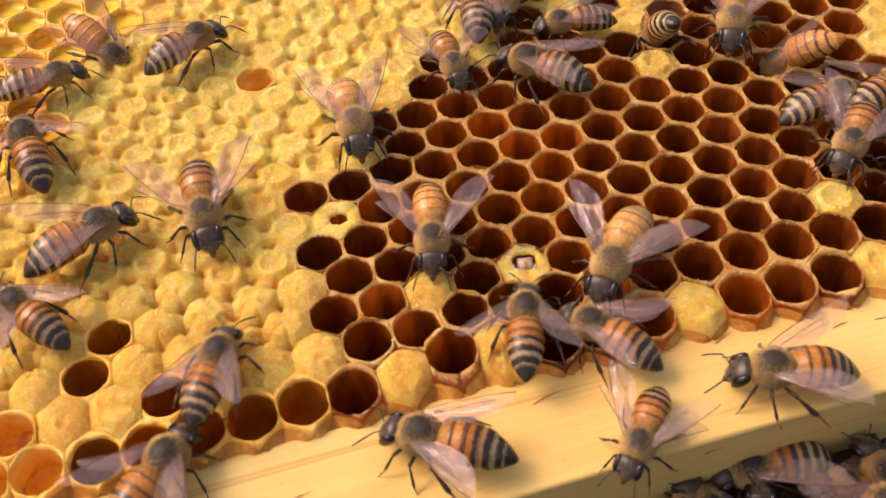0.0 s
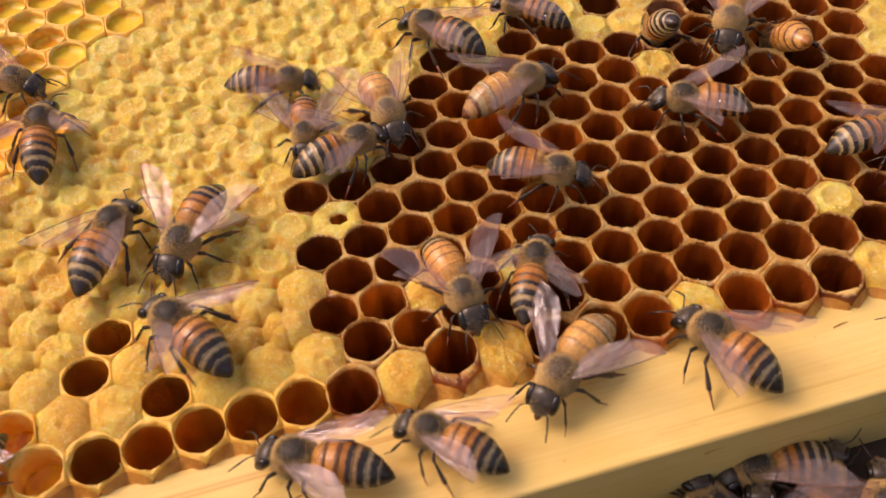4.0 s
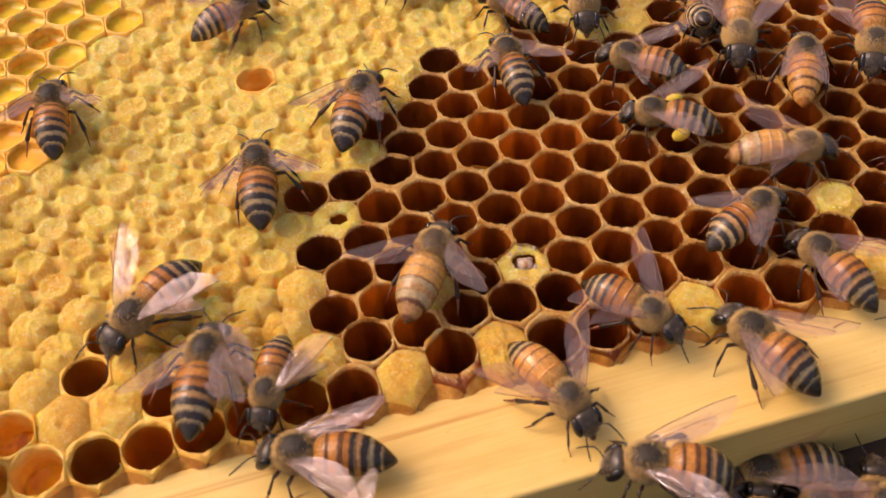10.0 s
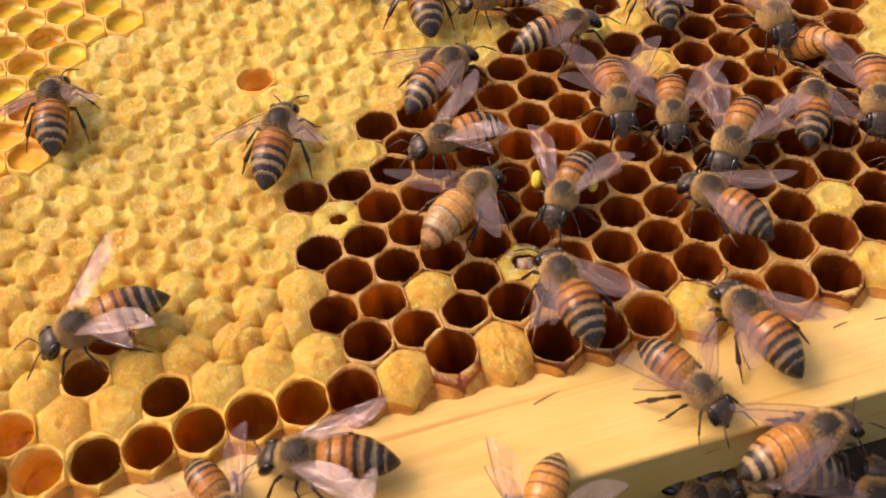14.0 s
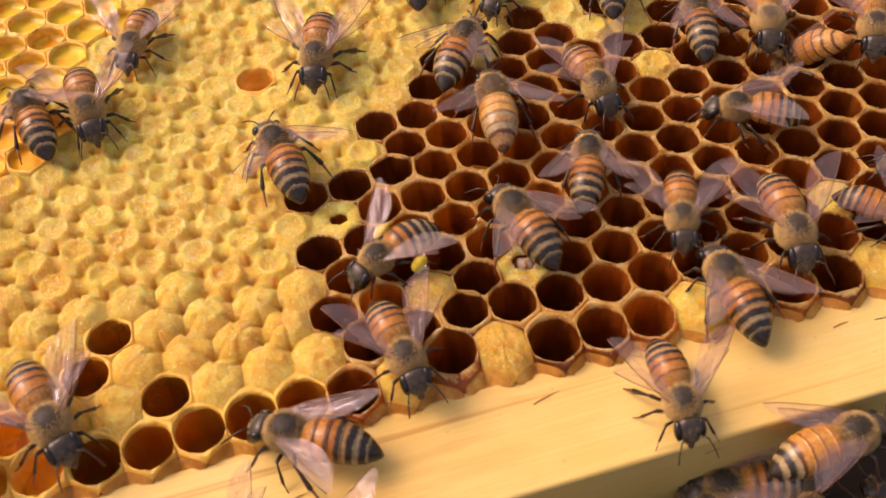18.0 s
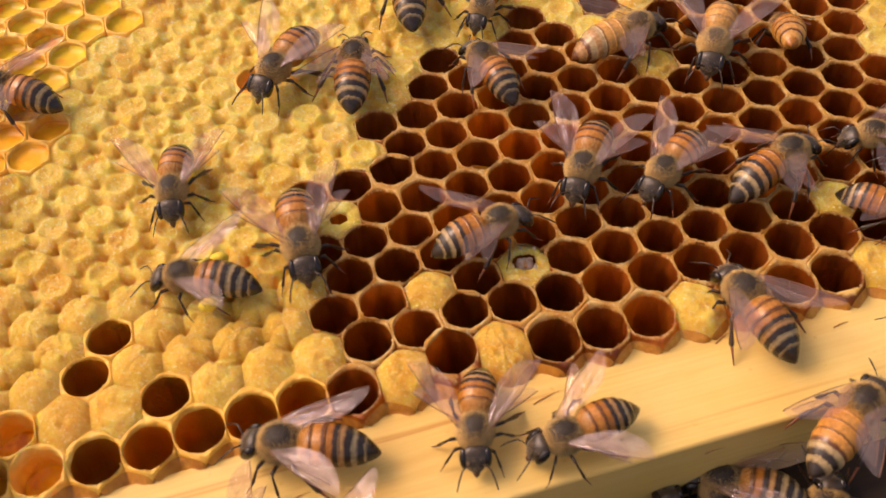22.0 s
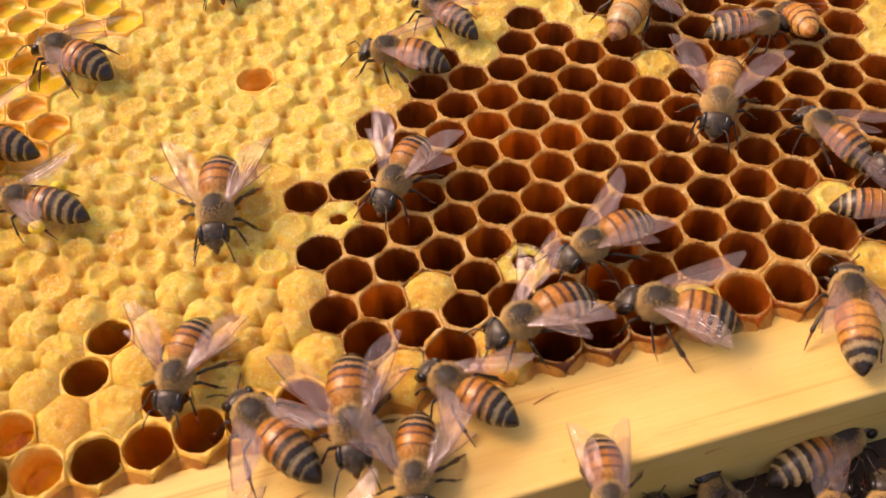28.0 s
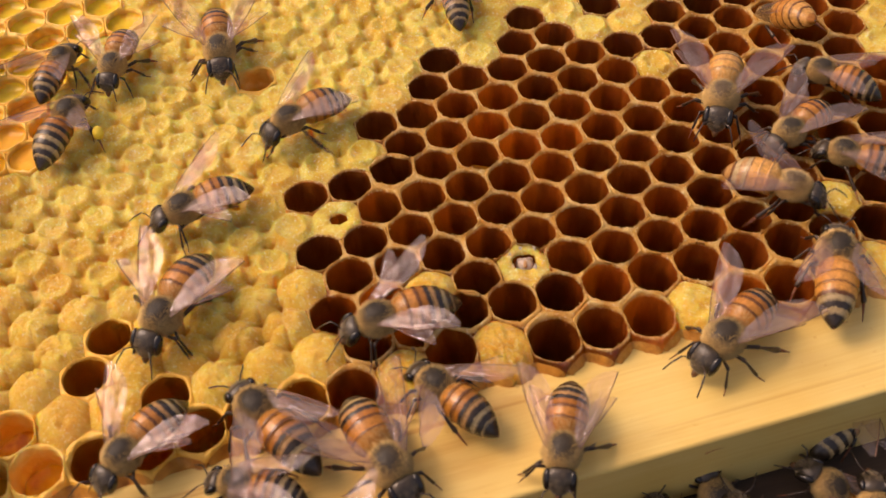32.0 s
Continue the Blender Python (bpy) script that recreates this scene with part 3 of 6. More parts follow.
def build_bar():
    ux = Vector((math.cos(BAR_TURN), math.sin(BAR_TURN), 0))
    uy = Vector((-ux.y, ux.x, 0))
    front = Vector((0.01356, -0.02776, 0))
    wide, thick, long = 0.0127, 0.0115, 0.32
    mid = front + uy * (wide / 2)
    rings = []
    for k in range(161):
        x = long * (k / 160 - 0.5)
        ring = []
        for k2, (cy, cz) in enumerate(((1, 1), (-1, 1), (-1, -1), (1, -1))):
            # a rounded, slightly worn arris, then the flat face up to the next one
            r = 0.00045 + 0.00012 * noise.noise((x * 160, k2 * 3.0, 5.0))
            for a in range(5):
                ang = math.pi / 2 * (k2 + a / 4)
                ring.append(Vector((x, cy * (wide / 2 - r) + r * math.cos(ang), cz * (thick / 2 - r) + r * math.sin(ang))))
        rings.append(ring)
    v, f = loft(rings)
    me = mesh_of("frame_bar", v, f, [M_PINE], None, False)
    ob = new("frame_bar", me)
    ob.matrix_basis = Matrix.Translation((mid.x, mid.y, BAR_Z - thick / 2)) @ pose(0, 0, 0, 0, 0, math.degrees(BAR_TURN))
    tagged(ob, "pale pine bar of the hive frame beside the comb", "wooden bar")
    # lifted splinters on the upper face and on the arris
    rng = random.Random(3)
    for u, v, w, ln, deg in ((-0.002, 0.0092, 0.0, 0.0030, 12), (0.0185, 0.0104, 0.0, 0.0022, 20), (0.0128, -0.0001, -0.0022, 0.0020, 0), (0.031, 0.0085, 0.0, 0.0018, 6), (-0.028, 0.006, 0.0, 0.0024, 9)):
        me = mesh_of("splinter", *tube([Vector((0, 0, 0)), Vector((ln * 0.5, 0.0001, 0.00012)), Vector((ln, 0, 0.0002))], [0.00008, 0.00007, 0.00002], 5), [M_SPLINTER])
        part("splinter", me, ob, "brown lifted wood splinter", Matrix.Translation((u, v - wide / 2, thick / 2 + w)) @ pose(0, 0, 0, 0, 0, deg))
    return ob


frame_bar = build_bar()
LOW_Z = BAR_Z - 0.0115
hive = new("hive_top", slab_mesh("hive_top", (0.5, 0.4, 0.02), M_OLD, 0.001))
hive.matrix_basis = pose(0, 0, -0.0132 - 0.01, 0, 0, math.degrees(BAR_TURN))
tagged(hive, "dark stained wooden hive top under the frame", "beehive", kind="structure")


def build_hive_box():
    """Four jointed boards under the top, standing on the ground."""
    turn = pose(0, 0, 0, 0, 0, math.degrees(BAR_TURN))
    box = new("hive_box", slab_mesh("hive_box", (0.44, 0.34, 0.02), M_OLD, 0.001))
    box.matrix_basis = turn @ pose(0, 0, GROUND_Z + 0.03)
    tagged(box, "old wooden hive box standing on the ground", "beehive", kind="structure")
    tall = -0.0332 - (GROUND_Z + 0.04)
    for x, y, lx, ly in ((0, 0.18, 0.46, 0.02), (0, -0.18, 0.46, 0.02), (0.22, 0, 0.02, 0.34), (-0.22, 0, 0.02, 0.34)):
        part("board", slab_mesh("board", (lx, ly, tall), M_OLD, 0.0008), box, "", pose(x, y, 0.01 + tall / 2))
    for x in (-0.2, 0.2):
        part("runner", slab_mesh("runner", (0.04, 0.34, 0.02), M_OLD, 0.0008), box, "", pose(x, 0, -0.02))


GROUND_Z = -0.46
build_hive_box()
verts, faces = [Vector((0, 0, 0))], []
for k in range(18):
    r = 0.25 * 1.6 ** k
    verts += [Vector((r * math.cos(a * math.pi / 16), r * math.sin(a * math.pi / 16), 0.02 * min(r, 2.0) * noise.noise((r * math.cos(a * math.pi / 16), r * math.sin(a * math.pi / 16), 1.0)) if k > 3 else 0)) for a in range(32)]
faces += [(0, 1 + a, 1 + (a + 1) % 32) for a in range(32)]
for k in range(17):
    o = 1 + 32 * k
    faces += [(o + a, o + 32 + a, o + 32 + (a + 1) % 32, o + (a + 1) % 32) for a in range(32)]
ground = new("ground", mesh_of("ground", verts, faces, [M_GRASS]))
ground.matrix_basis = pose(0, 0, GROUND_Z)
tagged(ground, "short green grass and bare earth round the hive", "ground", kind="structure")

# ---- bees (built facing +x, feet at z = 0, sizes in millimetres) ----


def abdomen_profile(u):
    """Half width of the abdomen at u from waist to tip."""
    if u < 0.22:
        return 0.95 + 0.95 * math.sin(math.pi / 2 * u / 0.22) ** 0.75
    if u < 0.5:
        return 1.90 + 0.06 * math.sin(math.pi * (u - 0.22) / 0.28)
    return max(0.06, 1.90 * (1 - ((u - 0.5) / 0.5) ** 1.85) ** 0.82)


def abdomen_axis(u):
    return Vector((-1.5 - 7.0 * u, 0, 2.95 + 0.35 * math.sin(math.pi * u) - 1.15 * u * u))


def abdomen_piece(u0, u1, grow, n=20, steps=4):
    rings = []
    for k in range(steps + 1):
        u = u0 + (u1 - u0) * k / steps
        r = abdomen_profile(u) * (grow + 0.05 * (k / steps) * (grow > 0.99))
        c = abdomen_axis(u)
        rings.append([c + Vector((0, r * math.cos(2 * math.pi * a / n), r * 0.92 * math.sin(2 * math.pi * a / n))) for a in range(n)])
    return loft(rings, grow < 0.99, True)


def hairs(count, seed, place, length, width=0.05):
    """Short tapered hairs: place(rng) gives a root and its direction."""
    rng = random.Random(seed)
    verts, faces = [], []
    for _ in range(count):
        p, d = place(rng)
        d = (d + Vector((rng.uniform(-.4, .4), rng.uniform(-.4, .4), rng.uniform(-.4, .4)))).normalized()
        s = d.cross(Vector((rng.uniform(-1, 1), rng.uniform(-1, 1), rng.uniform(-1, 1)))).normalized() * width
        t = d.cross(s).normalized() * width
        o = len(verts)
        ln = length * rng.uniform(0.6, 1.2)
        verts += [p + s, p - s * 0.5 + t, p - s * 0.5 - t, p + d * ln]
        faces += [(o, o + 1, o + 3), (o + 1, o + 2, o + 3), (o + 2, o, o + 3)]
    return verts, faces


def thorax_hair(rng):
    while True:
        a, z = rng.uniform(0, 2 * math.pi), rng.uniform(-0.5, 1)
        q = math.sqrt(1 - z * z)
        d = Vector((q * math.cos(a), q * math.sin(a), z))
        if z < 0.55 + rng.uniform(-0.36, 0.36):
            return Vector((d.x * 1.9, d.y * 1.69, 3.0 + d.z * 1.68)), d + Vector((-0.5, 0, 0))


def back_hair(rng):
    a, z = rng.uniform(0, 2 * math.pi), rng.uniform(0.35, 1)
    q = math.sqrt(1 - z * z)
    d = Vector((q * math.cos(a), q * math.sin(a), z))
    return Vector((d.x * 1.9, d.y * 1.68, 3.0 + d.z * 1.64)), d + Vector((-0.7, 0, 0))


def waist_hair(rng):
    u, a = rng.uniform(0.0, 0.15), rng.uniform(0.0, math.pi)
    r = abdomen_profile(u)
    d = Vector((-0.9, math.cos(a), math.sin(a)))
    return abdomen_axis(u) + Vector((0, r * math.cos(a), r * 0.92 * math.sin(a))), d


def head_shape():
    """Broad between the eyes, narrowing to the mouth, face tilted forward."""
    t = Euler((0, radians(-36), 0)).to_matrix()
    rings = []
    for k in range(1, 12):
        a = math.pi * k / 12
        z = 1.4 * math.cos(a)
        wide = math.sin(a) ** 0.8 * (1.3 + 0.30 * math.cos(a))
        rings.append([Vector((2.75, 0, 2.4)) + t @ Vector((0.82 * math.sin(a) ** 0.8 * math.sin(2 * math.pi * u / 20), wide * math.cos(2 * math.pi * u / 20), z)) for u in range(20)])
    return loft(rings)


def head_hair(rng):
    a, z = rng.uniform(0, 2 * math.pi), rng.uniform(-0.95, 0.35)
    q = math.sqrt(1 - z * z)
    d = Vector((q * math.sin(a), q * math.cos(a) * (0.95 + 0.2 * z), z))
    t = Euler((0, radians(-36), 0)).to_matrix()
    return Vector((2.75, 0, 2.4)) + t @ Vector((d.x * 0.80, d.y * 1.28, d.z * 1.36)), t @ d


def wing_mesh(length, width, hind, side):
    """A veined membrane, along -x from its root, side +1 left."""
    n = 14
    front, rear = [], []
    for k in range(n + 1):
        u = k / n
        lead = 0.10 * width * math.sin(math.pi * u)
        w = width * (math.sin(math.pi * (0.04 + 0.94 * u) ** (1.25 if not hind else 1.0))) ** 0.7
        z = 0.10 * math.sin(math.pi * u) + 0.05 * math.sin(9 * u)
        front.append(Vector((-length * u, side * (lead + 0.12 * width), z)))
        rear.append(Vector((-length * u, side * (lead + 0.12 * width - w) , z - 0.06)))
    verts, faces, slots = [], [], []
    for a, b in zip(front, rear):
        verts += [a, a.lerp(b, 0.33) + Vector((0, 0, 0.05)), a.lerp(b, 0.66) - Vector((0, 0, 0.04)), b]
    for k in range(n):
        for c in range(3):
            faces.append((k * 4 + c, k * 4 + c + 1, k * 4 + c + 5, k * 4 + c + 4))
            slots.append(0)
    pieces = [((verts, faces), 0)]
    veins = [[front[k] for k in range(0, n + 1, 2)]]
    if not hind:
        veins += [[front[k].lerp(rear[k], 0.30) for k in (0, 2, 4, 6, 8, 10)], [front[k].lerp(rear[k], 0.62) for k in (0, 2, 4, 6, 8, 9)],
                  [front[5], front[5].lerp(rear[6], 0.30), front[6].lerp(rear[6], 0.62)], [front[9], front[10].lerp(rear[9], 0.3), front[8].lerp(rear[8], 0.62)],
                  [front[8].lerp(rear[8], 0.62), rear[10].lerp(front[10], 0.12)]]
    else:
        veins += [[front[k].lerp(rear[k], 0.45) for k in (0, 2, 4, 6, 8, 10)], [front[5], front[6].lerp(rear[6], 0.45)]]
    for v in veins:
        pieces.append((tube([q + Vector((0, 0, 0.03)) for q in v], [0.045 if v is veins[0] else 0.016] * len(v), 4), 1))
    v, f, s = joined(pieces)
    return mesh_of("hindwing" if hind else "forewing", [q * 0.001 for q in v], f, [M_WING, M_VEIN], s)


def leg_mesh(points, radii, flat=1.0):
    v, f, s = joined([(tube(points[:5], radii[:5], 7, flat), 0), (tube(points[4:], radii[4:], 6, flat), 1)])
    return mesh_of("leg", [q * 0.001 for q in v], f, [M_LEG, M_FOOT], s)


LEGS = {
    "front": ([(0, 0, 0), (0.8, 1.15, 0.5), (0.95, 1.25, 0.3), (1.55, 1.75, -0.9), (1.65, 1.85, -1.15), (2.3, 2.2, -1.75)], [0.20, 0.25, 0.13, 0.20, 0.10, 0.055]),
    "middle": ([(0, 0, 0), (0.15, 1.6, 0.7), (0.08, 1.8, 0.5), (-0.35, 2.75, -0.75), (-0.45, 2.9, -1.05), (-0.9, 3.45, -1.65)], [0.21, 0.26, 0.13, 0.22, 0.11, 0.055]),
    "hind": ([(0, 0, 0), (-1.1, 1.5, 0.8), (-1.3, 1.6, 0.65), (-2.9, 2.35, -0.35), (-3.1, 2.4, -0.5), (-4.4, 2.8, -1.6)], [0.22, 0.28, 0.15, 0.38, 0.22, 0.06]),
}
ROOTS = {"front": (1.1, 0.85, 1.75), "middle": (0.0, 1.0, 1.65), "hind": (-0.9, 0.95, 1.65)}

WINGS = {"spread": (40, 52, 14), "half": (22, 30, 12), "folded": (7, 13, 8)}
SHARED = {}


def shared(key, make):
    if key not in SHARED:
        SHARED[key] = make()
    return SHARED[key]


def build_bee(look_kind, wing_kind, pollen=False):
    bee = new("bee")
    bee.empty_display_size = 0.004
    pale = look_kind == "golden"
    # thorax with its fur
    th = part("thorax", shared("thorax" + str(pale), lambda: mesh_of("thorax", *mm(egg((0, 0, 3.0), (1.95, 1.72, 1.68), 22, 14)), [M_PALETHORAX if pale else M_THORAX])), bee)
    part("fur", shared("fur" + str(pale), lambda: mesh_of("fur", *mm(hairs(6200 if pale else 5200, 4, thorax_hair, 0.46, 0.018)), [M_HAIR])), th, "tan fur")
    part("fur", shared("darkfur" + str(pale), lambda: mesh_of("fur", *mm(hairs(1000, 5, back_hair, 0.24, 0.017)), [M_FACE if pale else M_DARKFUR])), th, "short dark fur on the back")
    # head
    hd = part("head", shared("head", lambda: mesh_of("head", *mm(head_shape()), [M_HEAD])), bee)
    part("fur", shared("headfur", lambda: mesh_of("fur", *mm(hairs(1000, 6, head_hair, 0.26, 0.015)), [M_FACE])), hd, "short grey-brown fur on the face")
    for s in (1, -1):
        part("eye", shared(("eye", s), lambda: mesh_of("eye", *mm(egg((2.75, s * 1.18, 2.55), (0.56, 0.44, 1.08), 14, 9, -36)), [M_EYE])), hd, "shiny black eye")
        part("antenna", shared(("antenna", s), lambda: mesh_of("antenna", *mm(tube([(3.4, s * 0.3, 2.4), (3.9, s * 0.9, 2.9), (4.3, s * 1.35, 2.9), (5.1, s * 1.75, 2.2), (5.8, s * 2.0, 1.5)], [0.075, 0.065, 0.085, 0.085, 0.06], 6)), [M_LEG])), hd)
    part("mandible", shared("mandible", lambda: mesh_of("mandible", *mm(tube([(3.45, 0, 1.3), (3.75, 0, 0.95), (3.85, 0, 0.7)], [0.42, 0.30, 0.1], 8)), [M_BROWN])), hd)
    # abdomen: a core and six overlapping plates
    ab = part("abdomen", shared("abdomen", lambda: mesh_of("abdomen", *mm(abdomen_piece(0.0, 0.995, 0.95, 18, 12)), [M_BROWN])), bee)
    for k in range(6):
        part("segment", shared((look_kind, k), lambda: mesh_of("segment", *mm(abdomen_piece(CUTS[k], min(CUTS[k + 1] + 0.012, 0.985), 1.0, 22, 6)), [M_ABDOMEN[look_kind]])), ab)
    part("fur", shared("waistfur", lambda: mesh_of("fur", *mm(hairs(700, 9, waist_hair, 0.42, 0.014)), [M_HAIR])), ab, "tan fur at the waist")
    # legs
    for s in (1, -1):
        for which in ("front", "middle", "hind"):
            pts, rad = LEGS[which]
            r = ROOTS[which]
            me = shared((which, s), lambda: leg_mesh([(p[0], p[1] * s, p[2]) for p in pts], rad, 0.7))
            lg = part("leg", me, bee, "", Matrix.Translation((r[0] * 0.001, r[1] * s * 0.001, r[2] * 0.001)))
            if pollen and which == "hind":
                part("pollen_ball", shared(("pollen", s), lambda: mesh_of("pollen_ball", *mm(egg((-2.3, s * 2.45, 0.1), (1.15, 0.72, 0.85), 12, 8, 20)), [M_POLLEN])), lg, "yellow pollen load")
    # wings
    fore, hindang, lift = WINGS[wing_kind]
    for s in (1, -1):
        root = Matrix.Translation((0.0002, s * 0.00135, 0.0042))
        part("forewing", shared(("fw", s), lambda: wing_mesh(8.4, 2.5, False, s)), bee, "", root @ pose(0, 0, 0, s * -10, lift, -s * fore))
        root = Matrix.Translation((-0.0007, s * 0.00125, 0.0039))
        part("hindwing", shared(("hw", s), lambda: wing_mesh(5.8, 1.8, True, s)), bee, "", root @ pose(0, 0, 0, s * -10, lift - 4, -s * hindang))
    return bee


BEE_WORDS = {
    ("banded", "spread"): "amber and black banded honey bee with wings held out",
    ("banded", "half"): "amber and black banded honey bee with wings half open",
    ("banded", "folded"): "amber and black banded honey bee with folded wings",
    ("dark", "spread"): "dark grey banded honey bee with wings held out",
    ("dark", "half"): "dark grey banded honey bee with wings half open",
    ("dark", "folded"): "dark grey banded honey bee with folded wings",
    ("amber", "spread"): "bright amber honey bee with wings held out",
    ("amber", "half"): "bright amber honey bee with wings half open",
    ("amber", "folded"): "bright amber honey bee with folded wings",
    ("tawny", "half"): "tawny orange honey bee with wings half open",
    ("tawny", "folded"): "tawny orange honey bee reaching head first into cells",
    ("golden", "spread"): "pale golden honey bee with wings held out",
    ("golden", "half"): "pale golden honey bee with wings half open",
    ("golden", "folded"): "pale golden honey bee with folded wings",
}
MASTERS = {}
BEES = []
REST = {}


def stance(b, rng):
    """Each bee holds its wings, legs, head and abdomen a little differently."""
    turns = {"leg": (9, 6, 12), "forewing": (5, 5, 7), "hindwing": (5, 4, 7)}
    for c in b.children:
        kind = c.name.split(".")[0]
        rest = REST.setdefault(c.data.name, c.matrix_basis.copy()) if kind == "leg" else c.matrix_basis.copy()
        if kind in turns:
            h = turns[kind]
            c.matrix_basis = rest @ pose(0, 0, 0, rng.uniform(-h[0], h[0]) * 0.5, rng.uniform(-h[1], h[1]) * 0.5, rng.uniform(-h[2], h[2]))
        elif kind in ("abdomen", "head"):
            pin = Matrix.Translation((-0.0015, 0, 0.00295) if kind == "abdomen" else (0.0019, 0, 0.0026))
            big = rng.uniform(0.94, 1.08) if kind == "abdomen" else 1.0
            c.matrix_basis = pin @ pose(0, 0, 0, 0, rng.uniform(-4, 3), rng.uniform(-6, 6)) @ Matrix.Diagonal((big, rng.uniform(0.95, 1.03) if big != 1.0 else 1.0, 1, 1)) @ pin.inverted()


def bee(look_kind="banded", wing_kind="spread", size=1.0, pollen=False):
    key = (look_kind, wing_kind, pollen)
    if key in MASTERS:
        b = copy_thing(MASTERS[key], Matrix.Identity(4))
        for o in (b, *b.children_recursive):
            o.animation_data_clear()
    else:
        b = MASTERS[key] = build_bee(*key)
    b.scale = (size,) * 3
    stance(b, random.Random(len(BEES)))
    BEES.append(b)
    words = BEE_WORDS[key[:2]] + (", carrying pollen" if pollen else "")
    return tagged(b, words, "bee", "bees on the comb")


def at(x, y, z, turn, nose=0.0, roll=0.0):
    """A bee's pose: millimetres, heading in degrees, nose up and side lean."""
    return pose(x * 0.001, y * 0.001, z * 0.001, 0, 0, turn) @ pose(0, 0, 0, roll, -nose, 0)


def travel(thing, rows):
    """Keys a bee's way, and its legs stepping in two groups of three while it walks or turns."""
    walk(thing, rows)
    beats = []
    for (t0, a), (t1, b) in zip(rows, rows[1:]):
        span = t1 - t0
        go = (b.translation - a.translation).length * 1000 / span
        turn = math.degrees(a.to_quaternion().rotation_difference(b.to_quaternion()).angle) / span
        if (go > 2.0 or turn > 25) and span <= 3.1:
            n = max(2, round(span / 0.2))
            beats += [(t0 + span * k / n, min(1.0, 0.35 + go / 25)) for k in range(n)]
    if not beats:
        return
    legs = [c for c in thing.children if c.name.startswith("leg")]
    for k, leg in enumerate(legs):
        rest = leg.matrix_basis.copy()
        side = 1 if rest.translation.y > 0 else -1
        keys, last = [(0.0, rest)], 0.0
        for n, (t, much) in enumerate(beats):
            if t - last < 0.15:
                continue
            if t - last > 0.5:
                keys.append((t - 0.2, rest))
            s = 1 if (n + k) % 2 else -1
            keys.append((t, rest @ pose(0, 0, 0, side * max(0, s) * 5 * much, 0, s * side * 15 * much)))
            last = t
        if last < 31.7:
            keys += [(last + 0.2, rest), (32.0, rest)]
        walk(leg, keys)


# ---- the bees and their ways ----


